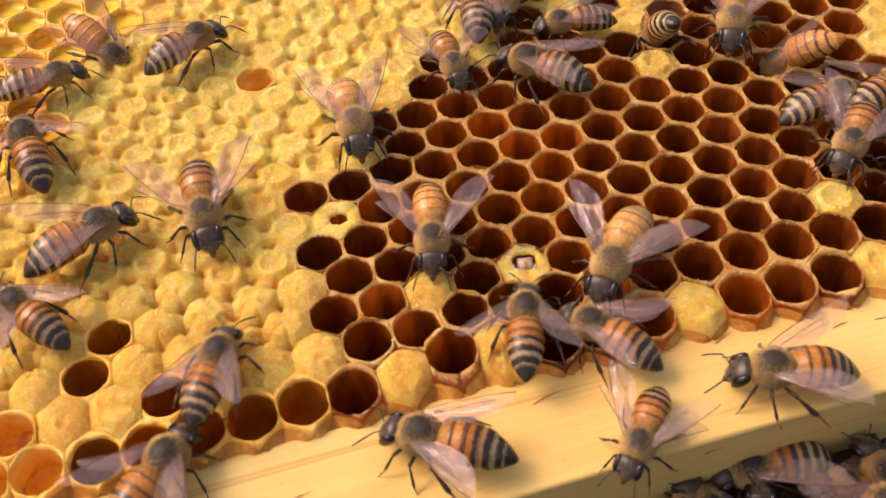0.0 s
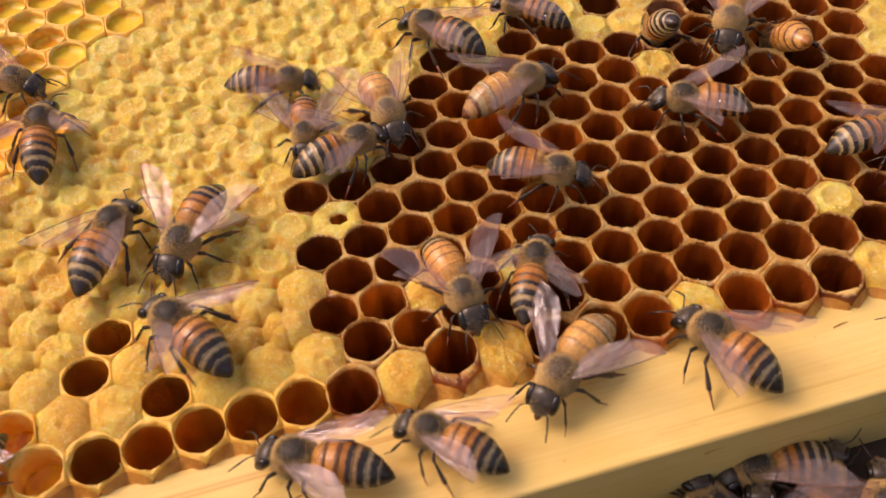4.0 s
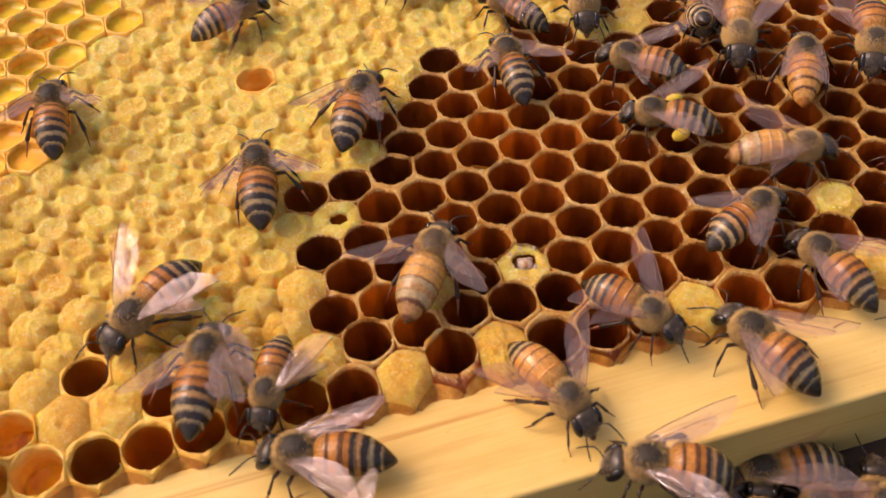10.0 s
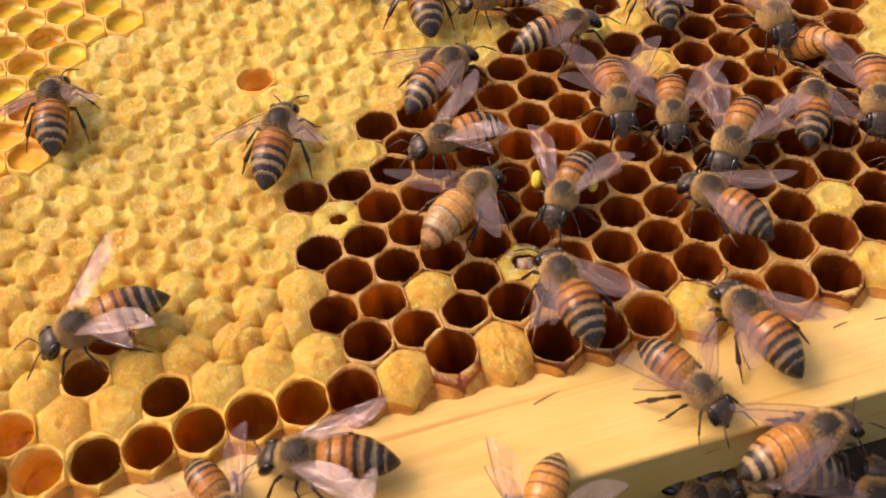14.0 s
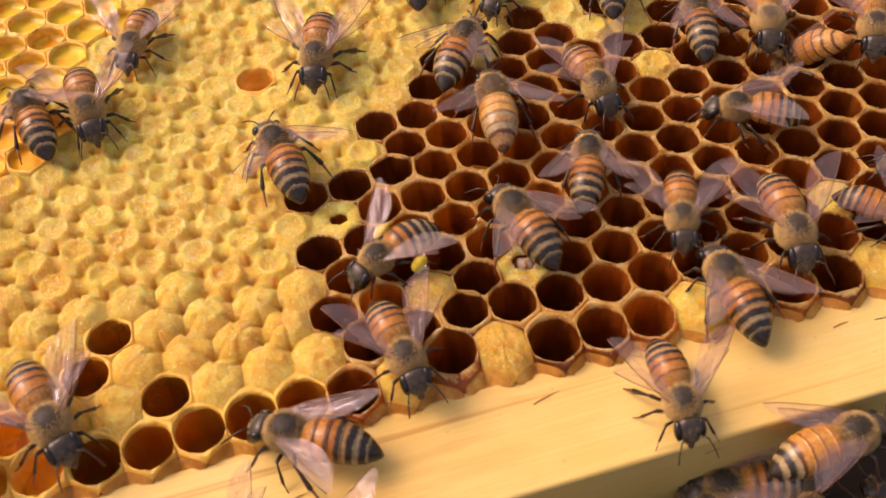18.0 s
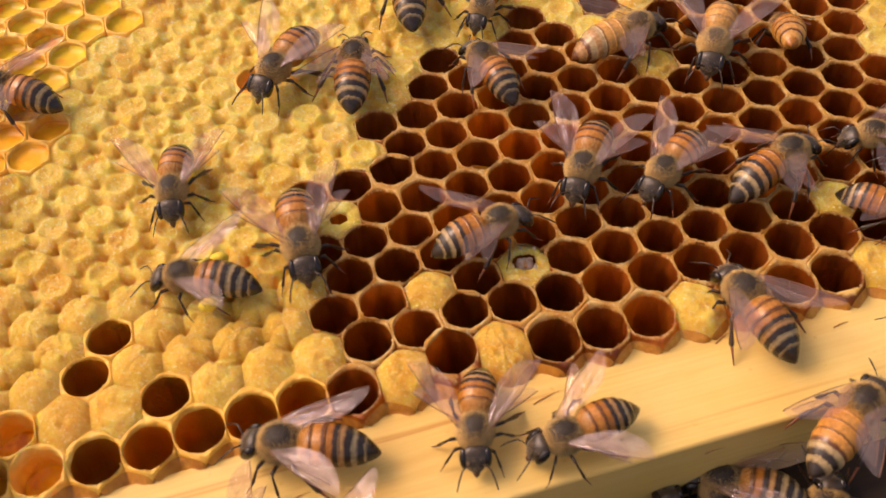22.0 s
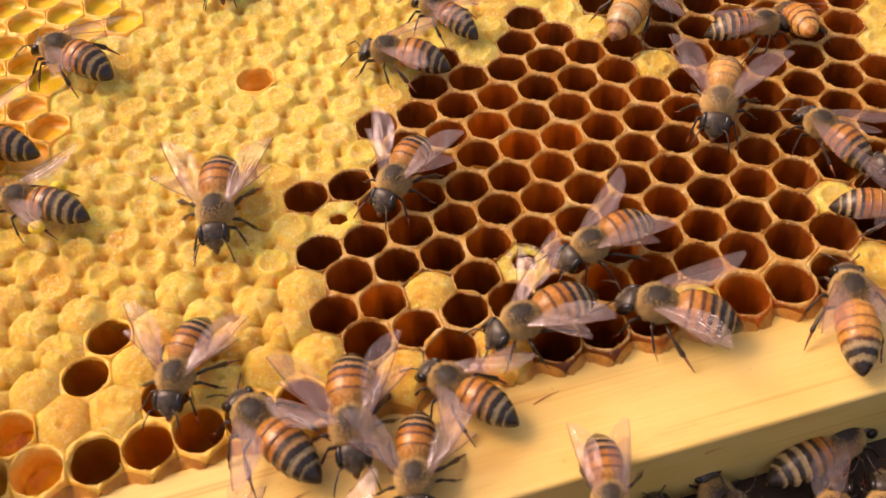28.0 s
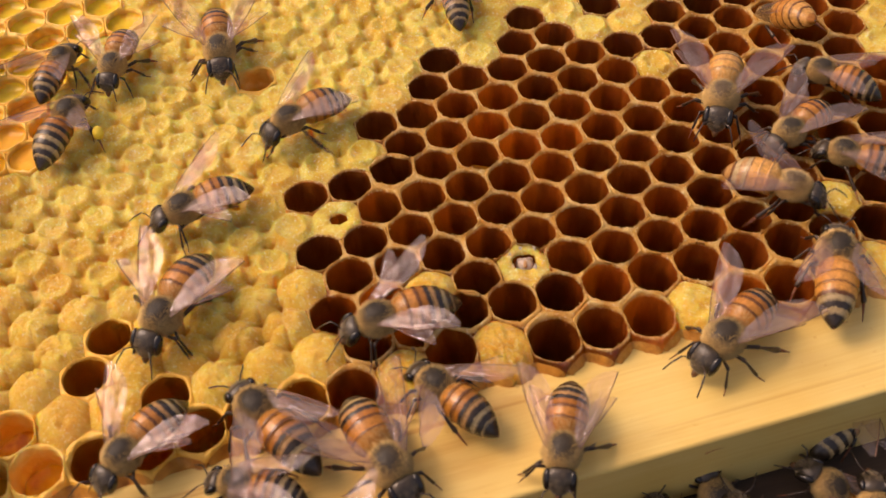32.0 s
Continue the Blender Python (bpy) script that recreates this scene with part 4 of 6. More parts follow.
def motions():
    travel(bee("tawny", "half", 1.03), [(0, at(-45.3, 35.6, -2.2, -34, -26)), (2, at(-45.3, 35.6, -2.2, -34, -26)), (2.5, at(-49.0, 38.5, 0.3, 28)), (3, at(-52.5, 42.5, 0.3, 98)), (4, at(-55.4, 57.9, 0.3, 97)), (32, at(-55.4, 57.9, 0.3, 97))])
    travel(bee("dark", "half", 1.06), [(0, at(-32.1, 34.7, 0.3, 42)), (1, at(-31.3, 37.1, 0.3, 71)), (2, at(-34.9, 43.3, 0.3, 100)), (3, at(-36.7, 45.2, 0.3, 102)), (4, at(-38.9, 55.3, 0.3, 106)), (32, at(-38.9, 55.3, 0.3, 106))])
    travel(bee("dark", "half", 0.94), [(0, at(-49.5, 28.6, 0.3, 28)), (1, at(-51.1, 31.3, 0.3, 47)), (2, at(-51.1, 31.8, 0.3, 36)), (2.5, at(-42.7, 29.0, 0.3, -10)), (3, at(-32.2, 22.6, 0.3, -25)), (3.5, at(-23.9, 17.3, 0.3, -19)), (4.5, at(-16.6, 42.4, 0.3, 36)), (5.5, at(-12.8, 58.7, 0.3, 79)), (32, at(-12.8, 58.7, 0.3, 79))])
    travel(bee("dark", "half", 1.01), [(0, at(-62.7, 29.3, 0.3, -17)), (2, at(-62.7, 29.3, 0.3, -17)), (3, at(-50.1, 26.8, 0.3, -22)), (4, at(-54.8, 27.7, 0.3, -17)), (6, at(-55.4, 28.3, 0.3, 46)), (7, at(-52.1, 31.7, 0.3, 55)), (8, at(-46.8, 33.6, 0.3, 37)), (9, at(-41.2, 36.7, 0.3, 36)), (10, at(-26.9, 40.7, 0.3, 40)), (11, at(-19.3, 44.3, 0.3, 56)), (12, at(-12.3, 44.8, 0.3, 58)), (13, at(-13.5, 47.1, 0.3, 84)), (14, at(-11.9, 52.2, 0.3, 87)), (15, at(-10.6, 64.4, 0.3, 89)), (32, at(-10.6, 64.4, 0.3, 89))])
    travel(bee("banded", "spread", 1.12), [(0, at(-50.7, 17.0, 0.3, 117)), (1, at(-50.0, 18.6, 0.3, 106)), (2, at(-49.3, 19.9, 0.3, 101)), (3, at(-48.8, 18.8, 0.3, 99)), (6, at(-50.3, 21.3, 0.3, 106)), (7, at(-49.4, 22.0, 0.3, 109)), (8, at(-48.9, 22.6, 0.3, 105)), (9, at(-48.8, 23.2, 0.3, 103)), (13, at(-49.0, 23.2, 0.3, 105)), (14, at(-48.8, 23.9, 0.3, 101)), (17, at(-49.0, 23.2, 0.3, 104)), (18, at(-51.8, 22.3, 0.3, 119)), (19, at(-55.8, 25.9, 0.3, 101)), (20, at(-55.7, 28.5, 0.3, 139)), (21, at(-56.5, 27.6, 0.3, 148)), (22, at(-56.5, 26.2, 0.3, 161)), (24, at(-56.1, 26.2, 0.3, 162)), (25, at(-59.5, 25.9, 0.3, 170)), (28, at(-57.9, 16.7, 0.3, 171)), (29, at(-57.9, 16.7, 0.3, 171)), (30, at(-65.5, 16.3, 0.3, 173)), (32, at(-65.5, 16.3, 0.3, 173))])
    travel(bee("banded", "half", 1.12), [(0, at(-38.5, 2.2, 0.3, 38)), (1, at(-38.3, 0.4, 0.3, 56)), (2, at(-36.2, 0.2, 0.3, 65)), (3, at(-37.1, 1.0, 0.3, 77)), (5.5, at(-34.2, 6.9, 0.3, 52)), (6, at(-28.3, 10.4, 0.3, 41)), (6.5, at(-18.1, 16.0, 0.3, 32)), (7, at(-11.1, 19.1, 0.3, 40)), (8, at(-6.8, 21.8, 0.3, 52)), (9, at(-9.8, 24.9, 0.3, 77)), (10, at(-9.9, 22.8, 0.3, 75)), (11, at(-8.4, 25.4, 0.3, 70)), (12, at(-4.7, 33.3, 0.3, 76)), (13, at(-2.8, 38.9, 0.3, 80)), (14, at(-2.8, 43.3, 0.3, 96)), (15, at(-3.1, 50.6, 0.3, 93)), (17, at(-3.6, 49.0, 0.3, 88)), (19, at(-3.3, 49.2, 0.3, 91)), (20, at(-3.7, 55.8, 0.3, 93)), (32, at(-3.7, 55.8, 0.3, 93))])
    travel(bee("banded", "spread", 1.12), [(0, at(-26.7, 3.0, 0.3, -76)), (1, at(-27.1, -0.2, 0.3, -81)), (2, at(-28.4, -0.8, 0.3, -95)), (3, at(-29.2, -0.2, 0.3, -118)), (6, at(-27.3, -3.5, 0.3, -84)), (7, at(-27.8, -3.9, 0.3, -93)), (8, at(-31.4, -7.3, 0.3, -109)), (9, at(-30.8, -12.2, 0.3, -95)), (10, at(-32.3, -10.9, 0.3, -127)), (11, at(-33.6, -7.6, 0.3, -172)), (12, at(-33.8, -6.9, 0.3, -183)), (13, at(-33.7, -8.3, 0.3, -168)), (14, at(-37.8, -12.1, 0.3, -152)), (14.5, at(-40.5, -12.9, 0.3, -164)), (15.5, at(-46.0, -19.4, 0.3, -133)), (17, at(-43.5, -22.7, 0.3, -115)), (18, at(-37.9, -23.5, 0.3, -55)), (19, at(-38.6, -18.5, 0.3, 1)), (19.5, at(-45.6, -18.8, 0.3, -3)), (19.67, at(-48.1, -19.3, 0.3, -59)), (19.83, at(-50.7, -19.9, 0.3, -114)), (20, at(-53.2, -20.4, 0.3, -170)), (21, at(-47.3, -24.0, 0.3, -184)), (22, at(-55.6, -24.4, 0.3, -184)), (32, at(-55.6, -24.4, 0.3, -184))])
    travel(bee("banded", "half", 1.01), [(0, at(-45.5, -8.3, 0.3, 141)), (1, at(-52.1, -7.0, 0.3, 147)), (2, at(-56.6, -4.8, 0.3, 142)), (4, at(-61.2, 10.4, 0.3, 141)), (5.5, at(-53.9, 12.3, 0.3, 153)), (6, at(-52.9, 10.8, 0.3, 151)), (7, at(-62.5, 8.5, 0.3, 157)), (32, at(-62.5, 8.5, 0.3, 157))])
    travel(bee("banded", "half", 1.02), [(0, at(-22.6, -15.5, 0.3, 81)), (0.5, at(-16.6, -9.3, 0.3, 54)), (1, at(-12.8, -4.6, 0.3, 52)), (2, at(-7.3, 7.7, 0.3, 67)), (3, at(3.4, 9.5, 0.3, 30)), (6, at(25.9, 2.4, 0.3, -43)), (7, at(29.5, -0.7, 0.3, -37)), (8, at(32.3, -1.7, 0.3, -9)), (9, at(32.6, 2.0, 0.3, 29)), (10, at(35.0, 2.0, 0.3, 43)), (11, at(38.5, 4.6, 0.3, 45)), (12, at(41.9, 11.4, 0.3, 74)), (13, at(43.4, 16.2, 0.3, 73)), (14, at(44.6, 19.3, 0.3, 78)), (16.5, at(41.4, 21.2, 0.3, 90)), (17, at(39.0, 21.0, 0.3, 114)), (18, at(35.1, 17.8, 0.3, 171)), (19, at(30.9, 17.1, 0.3, 181)), (20, at(29.1, 16.3, 0.3, 191)), (21, at(25.2, 10.9, 0.3, 222)), (22, at(25.2, 7.7, 0.3, 232)), (23, at(21.6, 1.7, 0.3, 239)), (24, at(22.9, -2.6, 0.3, 270)), (25, at(20.3, -7.2, 0.3, 261)), (28, at(16.0, -2.8, 0.3, 211)), (29, at(15.8, -5.6, 0.3, 221)), (30, at(16.5, -12.2, 0.3, 260)), (31, at(8.5, -27.6, -1.6, 242)), (32, at(11.4, -26.5, -1.6, 262))])
    travel(bee("banded", "spread", 1.12), [(0, at(-26.5, -26.3, -1.6, 65)), (0.5, at(-26.6, -21.5, -0.3, 81)), (1, at(-24.8, -16.6, 0.3, 84)), (2, at(-26.5, -13.6, 0.3, 111)), (3, at(-31.9, -12.9, 0.3, 141)), (5.5, at(-19.7, -9.1, 0.3, 139)), (6, at(-19.3, -9.5, 0.3, 138)), (7, at(-20.5, -9.6, 0.3, 135)), (7.5, at(-21.0, -3.1, 0.3, 98)), (8, at(-21.4, 1.0, 0.3, 98)), (9, at(-21.8, 8.9, 0.3, 103)), (10, at(-21.6, 11.1, 0.3, 101)), (11, at(-21.7, 12.5, 0.3, 98)), (12, at(-21.0, 12.5, 0.3, 95)), (13, at(-19.9, 14.0, 0.3, 84)), (14, at(-19.5, 17.3, 0.3, 86)), (17, at(-19.4, 16.1, 0.3, 100)), (18, at(-19.8, 14.3, 0.3, 117)), (19, at(-20.5, 13.4, 0.3, 124)), (20, at(-23.0, 10.8, 0.3, 157)), (21, at(-24.2, 7.3, 0.3, 175)), (21.5, at(-19.9, 2.8, 0.3, 252)), (22, at(-15.4, -1.7, 0.3, 284)), (23, at(-11.0, -14.4, 0.3, 282)), (24, at(-7.0, -13.7, 0.3, 307)), (25, at(-7.0, -14.1, 0.3, 312)), (28, at(-8.8, -23.6, -1.2, 278)), (29, at(-7.3, -28.0, -1.6, 280)), (30, at(-3.9, -28.1, -1.6, 309)), (31, at(-6.1, -27.9, -1.6, 287)), (32, at(-5.0, -27.6, -1.6, 303))])
    travel(bee("dark", "spread", 1.04), [(0, at(-59.2, 3.1, 0.3, 6)), (1, at(-50.8, 4.3, 0.3, 19)), (2, at(-32.6, 12.8, 0.3, 19)), (2.5, at(-20.6, 11.6, 0.3, 10)), (3, at(-9.5, 12.2, 0.3, 19)), (6, at(-10.9, 18.0, 0.3, 33)), (6.5, at(-2.2, 18.1, 0.3, 21)), (7, at(4.0, 17.2, 0.3, 14)), (8, at(11.5, 17.5, 0.3, 12)), (8.5, at(13.1, 22.3, 0.3, 63)), (9, at(14.6, 24.1, 0.3, 79)), (10, at(8.3, 29.3, 0.3, 102)), (11, at(7.8, 27.7, 0.3, 105)), (12, at(6.8, 31.7, 0.3, 88)), (13, at(11.0, 31.2, 0.3, 47)), (14, at(17.0, 34.5, 0.3, 24)), (15, at(25.0, 44.6, 0.3, 29)), (16, at(31.2, 56.5, 0.3, 47)), (32, at(31.2, 56.5, 0.3, 47))])
    travel(bee("golden", "half", 1.12), [(0, at(-10.4, 16.8, 0.3, -77)), (1, at(-9.7, 12.4, 0.3, -80)), (1.5, at(-4.8, 16.3, 0.3, -5)), (2, at(-3.0, 18.3, 0.3, 14)), (3, at(3.7, 21.0, 0.3, 15)), (6, at(17.4, 31.9, 0.3, 66)), (7, at(18.4, 37.4, 0.3, 68)), (8, at(19.1, 38.4, 0.3, 83)), (9, at(20.5, 41.8, 0.3, 78)), (10, at(20.7, 52.1, 0.3, 80)), (11, at(21.5, 60.9, 0.3, 80)), (32, at(21.5, 60.9, 0.3, 80))])
    travel(bee("banded", "spread", 0.90), [(0, at(1.5, 27.6, 0.3, -73)), (1, at(-1.6, 30.5, 0.3, -94)), (2, at(-8.2, 29.8, 0.3, -144)), (3, at(-16.8, 25.8, 0.3, -92)), (6, at(-15.6, -1.8, 0.3, -85)), (7, at(-17.1, -2.5, 0.3, -109)), (8, at(-12.8, -9.1, 0.3, -83)), (9, at(-15.9, -16.7, 0.3, -111)), (10, at(-17.3, -20.2, 0.3, -99)), (11, at(-17.2, -20.9, 0.3, -98)), (11.5, at(-20.2, -25.2, -0.9, -111)), (12, at(-25.1, -28.3, -1.6, -130)), (13, at(-25.5, -28.7, -1.6, -103)), (14, at(-20.0, -31.8, -1.6, -53)), (15, at(-18.8, -36.0, -1.6, -50)), (32, at(-18.8, -36.0, -1.6, -50))])
    travel(bee("dark", "half", 1.05), [(0, at(4.5, 41.1, 0.3, 90)), (1, at(4.8, 47.3, 0.3, 92)), (2, at(4.9, 56.4, 0.3, 92)), (32, at(4.9, 56.4, 0.3, 92))])
    travel(bee("dark", "half", 1.12), [(0, at(10.7, 27.3, 0.3, 149)), (1, at(12.0, 25.9, 0.3, 143)), (2, at(11.1, 29.8, 0.3, 111)), (3, at(5.1, 34.7, 0.3, 121)), (5.5, at(-8.4, 35.0, 0.3, 168)), (6, at(-9.3, 34.6, 0.3, 164)), (7, at(-14.2, 34.4, 0.3, 164)), (8, at(-16.8, 35.1, 0.3, 158)), (9, at(-12.1, 35.9, 0.3, 204)), (10, at(-3.6, 46.7, 0.3, 211)), (11, at(-2.3, 57.9, 0.3, 200)), (32, at(-2.3, 57.9, 0.3, 200))])
    travel(bee("dark", "folded", 0.90), [(0, at(15.3, 35.3, 0.3, -172)), (1, at(16.2, 36.1, 0.3, -188)), (2, at(15.4, 37.4, 0.3, -197)), (3, at(12.2, 38.4, 0.3, -211)), (6, at(8.2, 40.0, 0.3, -191)), (9, at(8.3, 40.2, 0.3, -223)), (13, at(5.6, 40.4, 0.3, -191)), (17, at(6.8, 41.8, 0.3, -111)), (19, at(7.4, 41.1, 0.3, -105)), (20, at(5.6, 37.8, 0.3, -99)), (21, at(5.1, 36.7, 0.3, -97)), (22, at(5.3, 38.8, 0.3, -108)), (22.5, at(3.8, 38.9, 0.3, -152)), (23, at(2.2, 39.0, 0.3, -196)), (24, at(0.9, 40.7, 0.3, -206)), (25, at(2.7, 39.9, 0.3, -204)), (28, at(-1.2, 39.7, 0.3, -225)), (29, at(0.1, 44.3, 0.3, -267)), (30, at(-0.3, 44.4, 0.3, -267)), (31, at(-0.8, 44.1, 0.3, -268)), (32, at(1.6, 44.0, 0.3, -267))])
    travel(bee("golden", "half", 1.06), [(0, at(8.3, 39.5, 0.3, -106)), (1, at(4.9, 26.8, 0.3, -109)), (2, at(-0.2, 26.5, 0.3, -154)), (3, at(-7.4, 21.4, 0.3, -148)), (3.75, at(-6.6, 19.3, 0.3, -91)), (4.5, at(-5.7, 17.2, 0.3, -34)), (5.5, at(6.1, 14.7, 0.3, 13)), (6, at(15.0, 14.4, 0.3, 16)), (7, at(23.3, 9.0, 0.3, -24)), (8, at(27.9, 9.6, 0.3, 16)), (9, at(29.6, 7.8, 0.3, 2)), (10, at(41.6, 10.8, 0.3, 2)), (11, at(52.8, 11.3, 0.3, 16)), (12, at(60.4, 11.0, 0.3, 16)), (32, at(60.4, 11.0, 0.3, 16))])
    travel(bee("dark", "folded", 1.0), [(0, at(28.3, 33.3, -2.2, 98, -56)), (2, at(28.3, 33.6, -2.2, 92, -56)), (6, at(28.4, 33.6, -2.2, 100, -56)), (7, at(28.3, 33.3, -2.2, 98, -56)), (8, at(29.2, 35.1, -2.2, 95, -56)), (9, at(29.2, 35.6, -2.2, 98, -56)), (10, at(33.3, 35.9, -2.1, 80, -45)), (11, at(29.8, 37.0, -2.2, 85, -50)), (13, at(29.4, 37.1, -2.2, 95, -56)), (14, at(28.6, 42.0, 0.3, 92)), (16, at(29.4, 57.0, 0.3, 92)), (32, at(29.4, 57.0, 0.3, 92))])
    travel(bee("golden", "spread", 1.12), [(0, at(37.4, 33.4, 0.3, -102)), (6, at(36.7, 32.9, 0.3, -105)), (7, at(36.6, 32.5, 0.3, -101)), (8, at(36.7, 32.5, 0.3, -98)), (9, at(37.0, 31.6, 0.3, -100)), (10, at(37.6, 30.4, 0.3, -97)), (11, at(39.3, 29.4, 0.3, -99)), (12, at(38.8, 32.9, 0.3, -88)), (13, at(40.4, 32.8, 0.3, -81)), (14, at(42.6, 33.9, 0.3, -73)), (17, at(42.3, 33.8, 0.3, -91)), (18, at(41.7, 33.0, 0.3, -93)), (19, at(41.6, 34.7, 0.3, -96)), (20, at(37.2, 36.3, 0.3, -105)), (21, at(34.4, 29.8, 0.3, -107)), (22, at(34.3, 29.0, 0.3, -107)), (23, at(34.5, 27.3, 0.3, -108)), (24, at(32.6, 24.6, 0.3, -117)), (25, at(31.5, 19.9, 0.3, -114)), (28, at(33.1, 18.2, 0.3, -105)), (29, at(33.9, 18.6, 0.3, -101)), (30, at(33.9, 18.9, 0.3, -101)), (31, at(33.6, 19.4, 0.3, -104)), (32, at(33.5, 19.2, 0.3, -104))])
    travel(bee("tawny", "folded", 1.05), [(0, at(45.3, 29.5, -3.3, 160, -45)), (1, at(45.3, 29.4, -3.4, 150, -48)), (2, at(45.3, 29.4, -3.4, 150, -48)), (3, at(44.6, 30.6, -3.4, 130, -50)), (6, at(45.2, 35.1, -2.7, 75, -28)), (7, at(45.6, 34.8, -2.6, 70, -26)), (8, at(45.6, 34.9, -2.7, 72, -28)), (9, at(44.9, 31.7, -3.4, 120, -48)), (9.5, at(44.3, 30.5, -1.0, 100, -20)), (10, at(45.1, 27.2, 0.3, 78)), (11, at(45.5, 28.1, 0.3, 74)), (11.5, at(45.0, 30.0, -1.1, 90, -22)), (12, at(45.6, 30.3, -3.3, 105, -45)), (13, at(45.4, 30.1, -3.3, 95, -45)), (14, at(46.5, 30.6, -3.4, 130, -48)), (17, at(46.4, 30.5, -3.3, 150, -45)), (18, at(46.7, 29.8, -3.4, 150, -48)), (19, at(43.7, 30.1, -3.3, 110, -46)), (20, at(44.6, 33.5, -2.9, 80, -32)), (21, at(44.8, 33.1, -2.8, 75, -30)), (22, at(44.9, 34.8, -2.8, 80, -30)), (23, at(43.9, 28.6, 0.3, 52)), (24, at(44.2, 34.9, 0.3, 80)), (25, at(45.6, 39.5, 0.3, 74)), (26.5, at(46.4, 38.2, -2.8, 85, -30)), (28, at(46.1, 37.0, -2.8, 95, -30)), (29, at(45.6, 36.7, -3.0, 100, -34)), (30, at(45.0, 36.6, -3.0, 110, -36)), (31, at(44.9, 36.8, -3.1, 110, -38)), (32, at(44.8, 37.3, -3.1, 115, -38))])
    travel(bee("dark", "half", 0.98), [(0, at(47.7, 19.7, 0.3, 24)), (1, at(54.3, 17.1, 0.3, 13)), (2, at(52.9, 17.6, 0.3, 5)), (3, at(52.4, 15.0, 0.3, 17)), (6, at(56.0, 13.1, 0.3, 15)), (7, at(63.4, 12.7, 0.3, 14)), (32, at(63.4, 12.7, 0.3, 14))])
    travel(bee("banded", "spread", 1.03), [(0, at(46.9, 11.0, 0.3, -122)), (1, at(41.0, 8.7, 0.3, -200)), (2, at(38.8, 15.0, 0.3, -224)), (3, at(33.4, 20.1, 0.3, -207)), (6, at(26.4, 18.3, 0.3, -179)), (7, at(27.5, 18.7, 0.3, -220)), (8, at(26.2, 26.3, 0.3, -239)), (9, at(22.2, 28.3, 0.3, -223)), (10, at(23.2, 27.6, 0.3, -206)), (11, at(21.4, 24.9, 0.3, -166)), (12, at(12.4, 21.7, 0.3, -165)), (13, at(3.3, 14.9, 0.3, -163)), (14, at(-0.1, 14.1, 0.3, -161)), (14.5, at(-2.7, 11.9, 0.3, -142)), (16.5, at(-7.3, -8.1, 0.3, -87)), (17, at(-4.5, -11.1, 0.3, -73)), (18, at(-3.6, -16.6, 0.3, -66)), (18.5, at(-1.9, -13.3, 0.3, -18)), (19, at(-4.7, -9.0, 0.3, 19)), (20, at(0.1, -1.3, 0.3, 30)), (21, at(3.4, 0.4, 0.3, 19)), (22, at(6.4, 0.9, 0.3, 25)), (23, at(7.8, 4.6, 0.3, 48)), (24, at(9.1, 11.3, 0.3, 71)), (25, at(5.4, 18.3, 0.3, 104)), (26.5, at(0.0, 13.0, 0.3, 174)), (28, at(-5.4, 7.6, 0.3, 244)), (29, at(-8.0, 7.8, 0.3, 211)), (30, at(-15.2, 7.9, 0.3, 177)), (31, at(-25.0, 8.8, 0.3, 166)), (32, at(-29.4, 4.4, 0.3, 205))])
    travel(bee("dark", "spread", 0.98, True), [(0, at(54.6, 21.4, 0.3, 42)), (2, at(58.8, 23.8, 0.3, -36)), (3.5, at(59.8, 21.5, 0.3, -102)), (5, at(60.8, 19.3, 0.3, -169)), (6, at(48.2, 20.4, 0.3, -181)), (7, at(39.9, 15.9, 0.3, -161)), (8, at(37.0, 14.4, 0.3, -155)), (9, at(32.8, 15.3, 0.3, -191)), (10, at(25.0, 17.6, 0.3, -191)), (11, at(21.3, 18.3, 0.3, -201)), (12, at(17.4, 16.0, 0.3, -170)), (13, at(13.4, 11.0, 0.3, -144)), (14, at(13.5, 4.5, 0.3, -113)), (14.5, at(12.5, -0.0, 0.3, -130)), (16.5, at(3.9, -0.1, 0.3, -165)), (17, at(-1.0, 1.4, 0.3, -175)), (18, at(-7.0, -3.7, 0.3, -137)), (19, at(-11.2, -2.0, 0.3, -172)), (20, at(-17.5, -4.8, 0.3, -147)), (21, at(-22.0, -2.7, 0.3, -198)), (22, at(-28.0, -5.2, 0.3, -183)), (23, at(-31.1, -5.2, 0.3, -195)), (24, at(-33.5, -3.7, 0.3, -242)), (25, at(-36.3, -0.6, 0.3, -246)), (28, at(-49.0, 6.9, 0.3, -190)), (29, at(-49.1, 8.9, 0.3, -247)), (30, at(-49.1, 11.6, 0.3, -264)), (31, at(-47.5, 19.5, 0.3, -281)), (32, at(-46.4, 21.2, 0.3, -279))])
    travel(bee("amber", "spread", 1.03), [(0, at(-1.0, -1.4, 0.3, -90)), (1, at(-2.9, -2.6, 0.3, -113)), (2, at(-0.2, -6.4, 0.3, -88)), (3, at(0.7, -8.5, 0.3, -78)), (6, at(6.4, -10.0, 0.3, -52)), (7, at(6.9, -12.6, 0.3, -59)), (8, at(8.5, -14.8, 0.3, -61)), (9, at(9.2, -18.5, -1.3, -73)), (10, at(12.5, -20.8, -1.6, -56)), (11, at(10.2, -21.4, -1.6, -63)), (12, at(8.0, -27.5, -1.6, -96)), (13, at(8.8, -30.7, -1.6, -99)), (14, at(8.2, -34.2, -3.0, -113)), (15, at(7.8, -37.2, -11.6, -105)), (32, at(7.8, -37.2, -11.6, -105))])
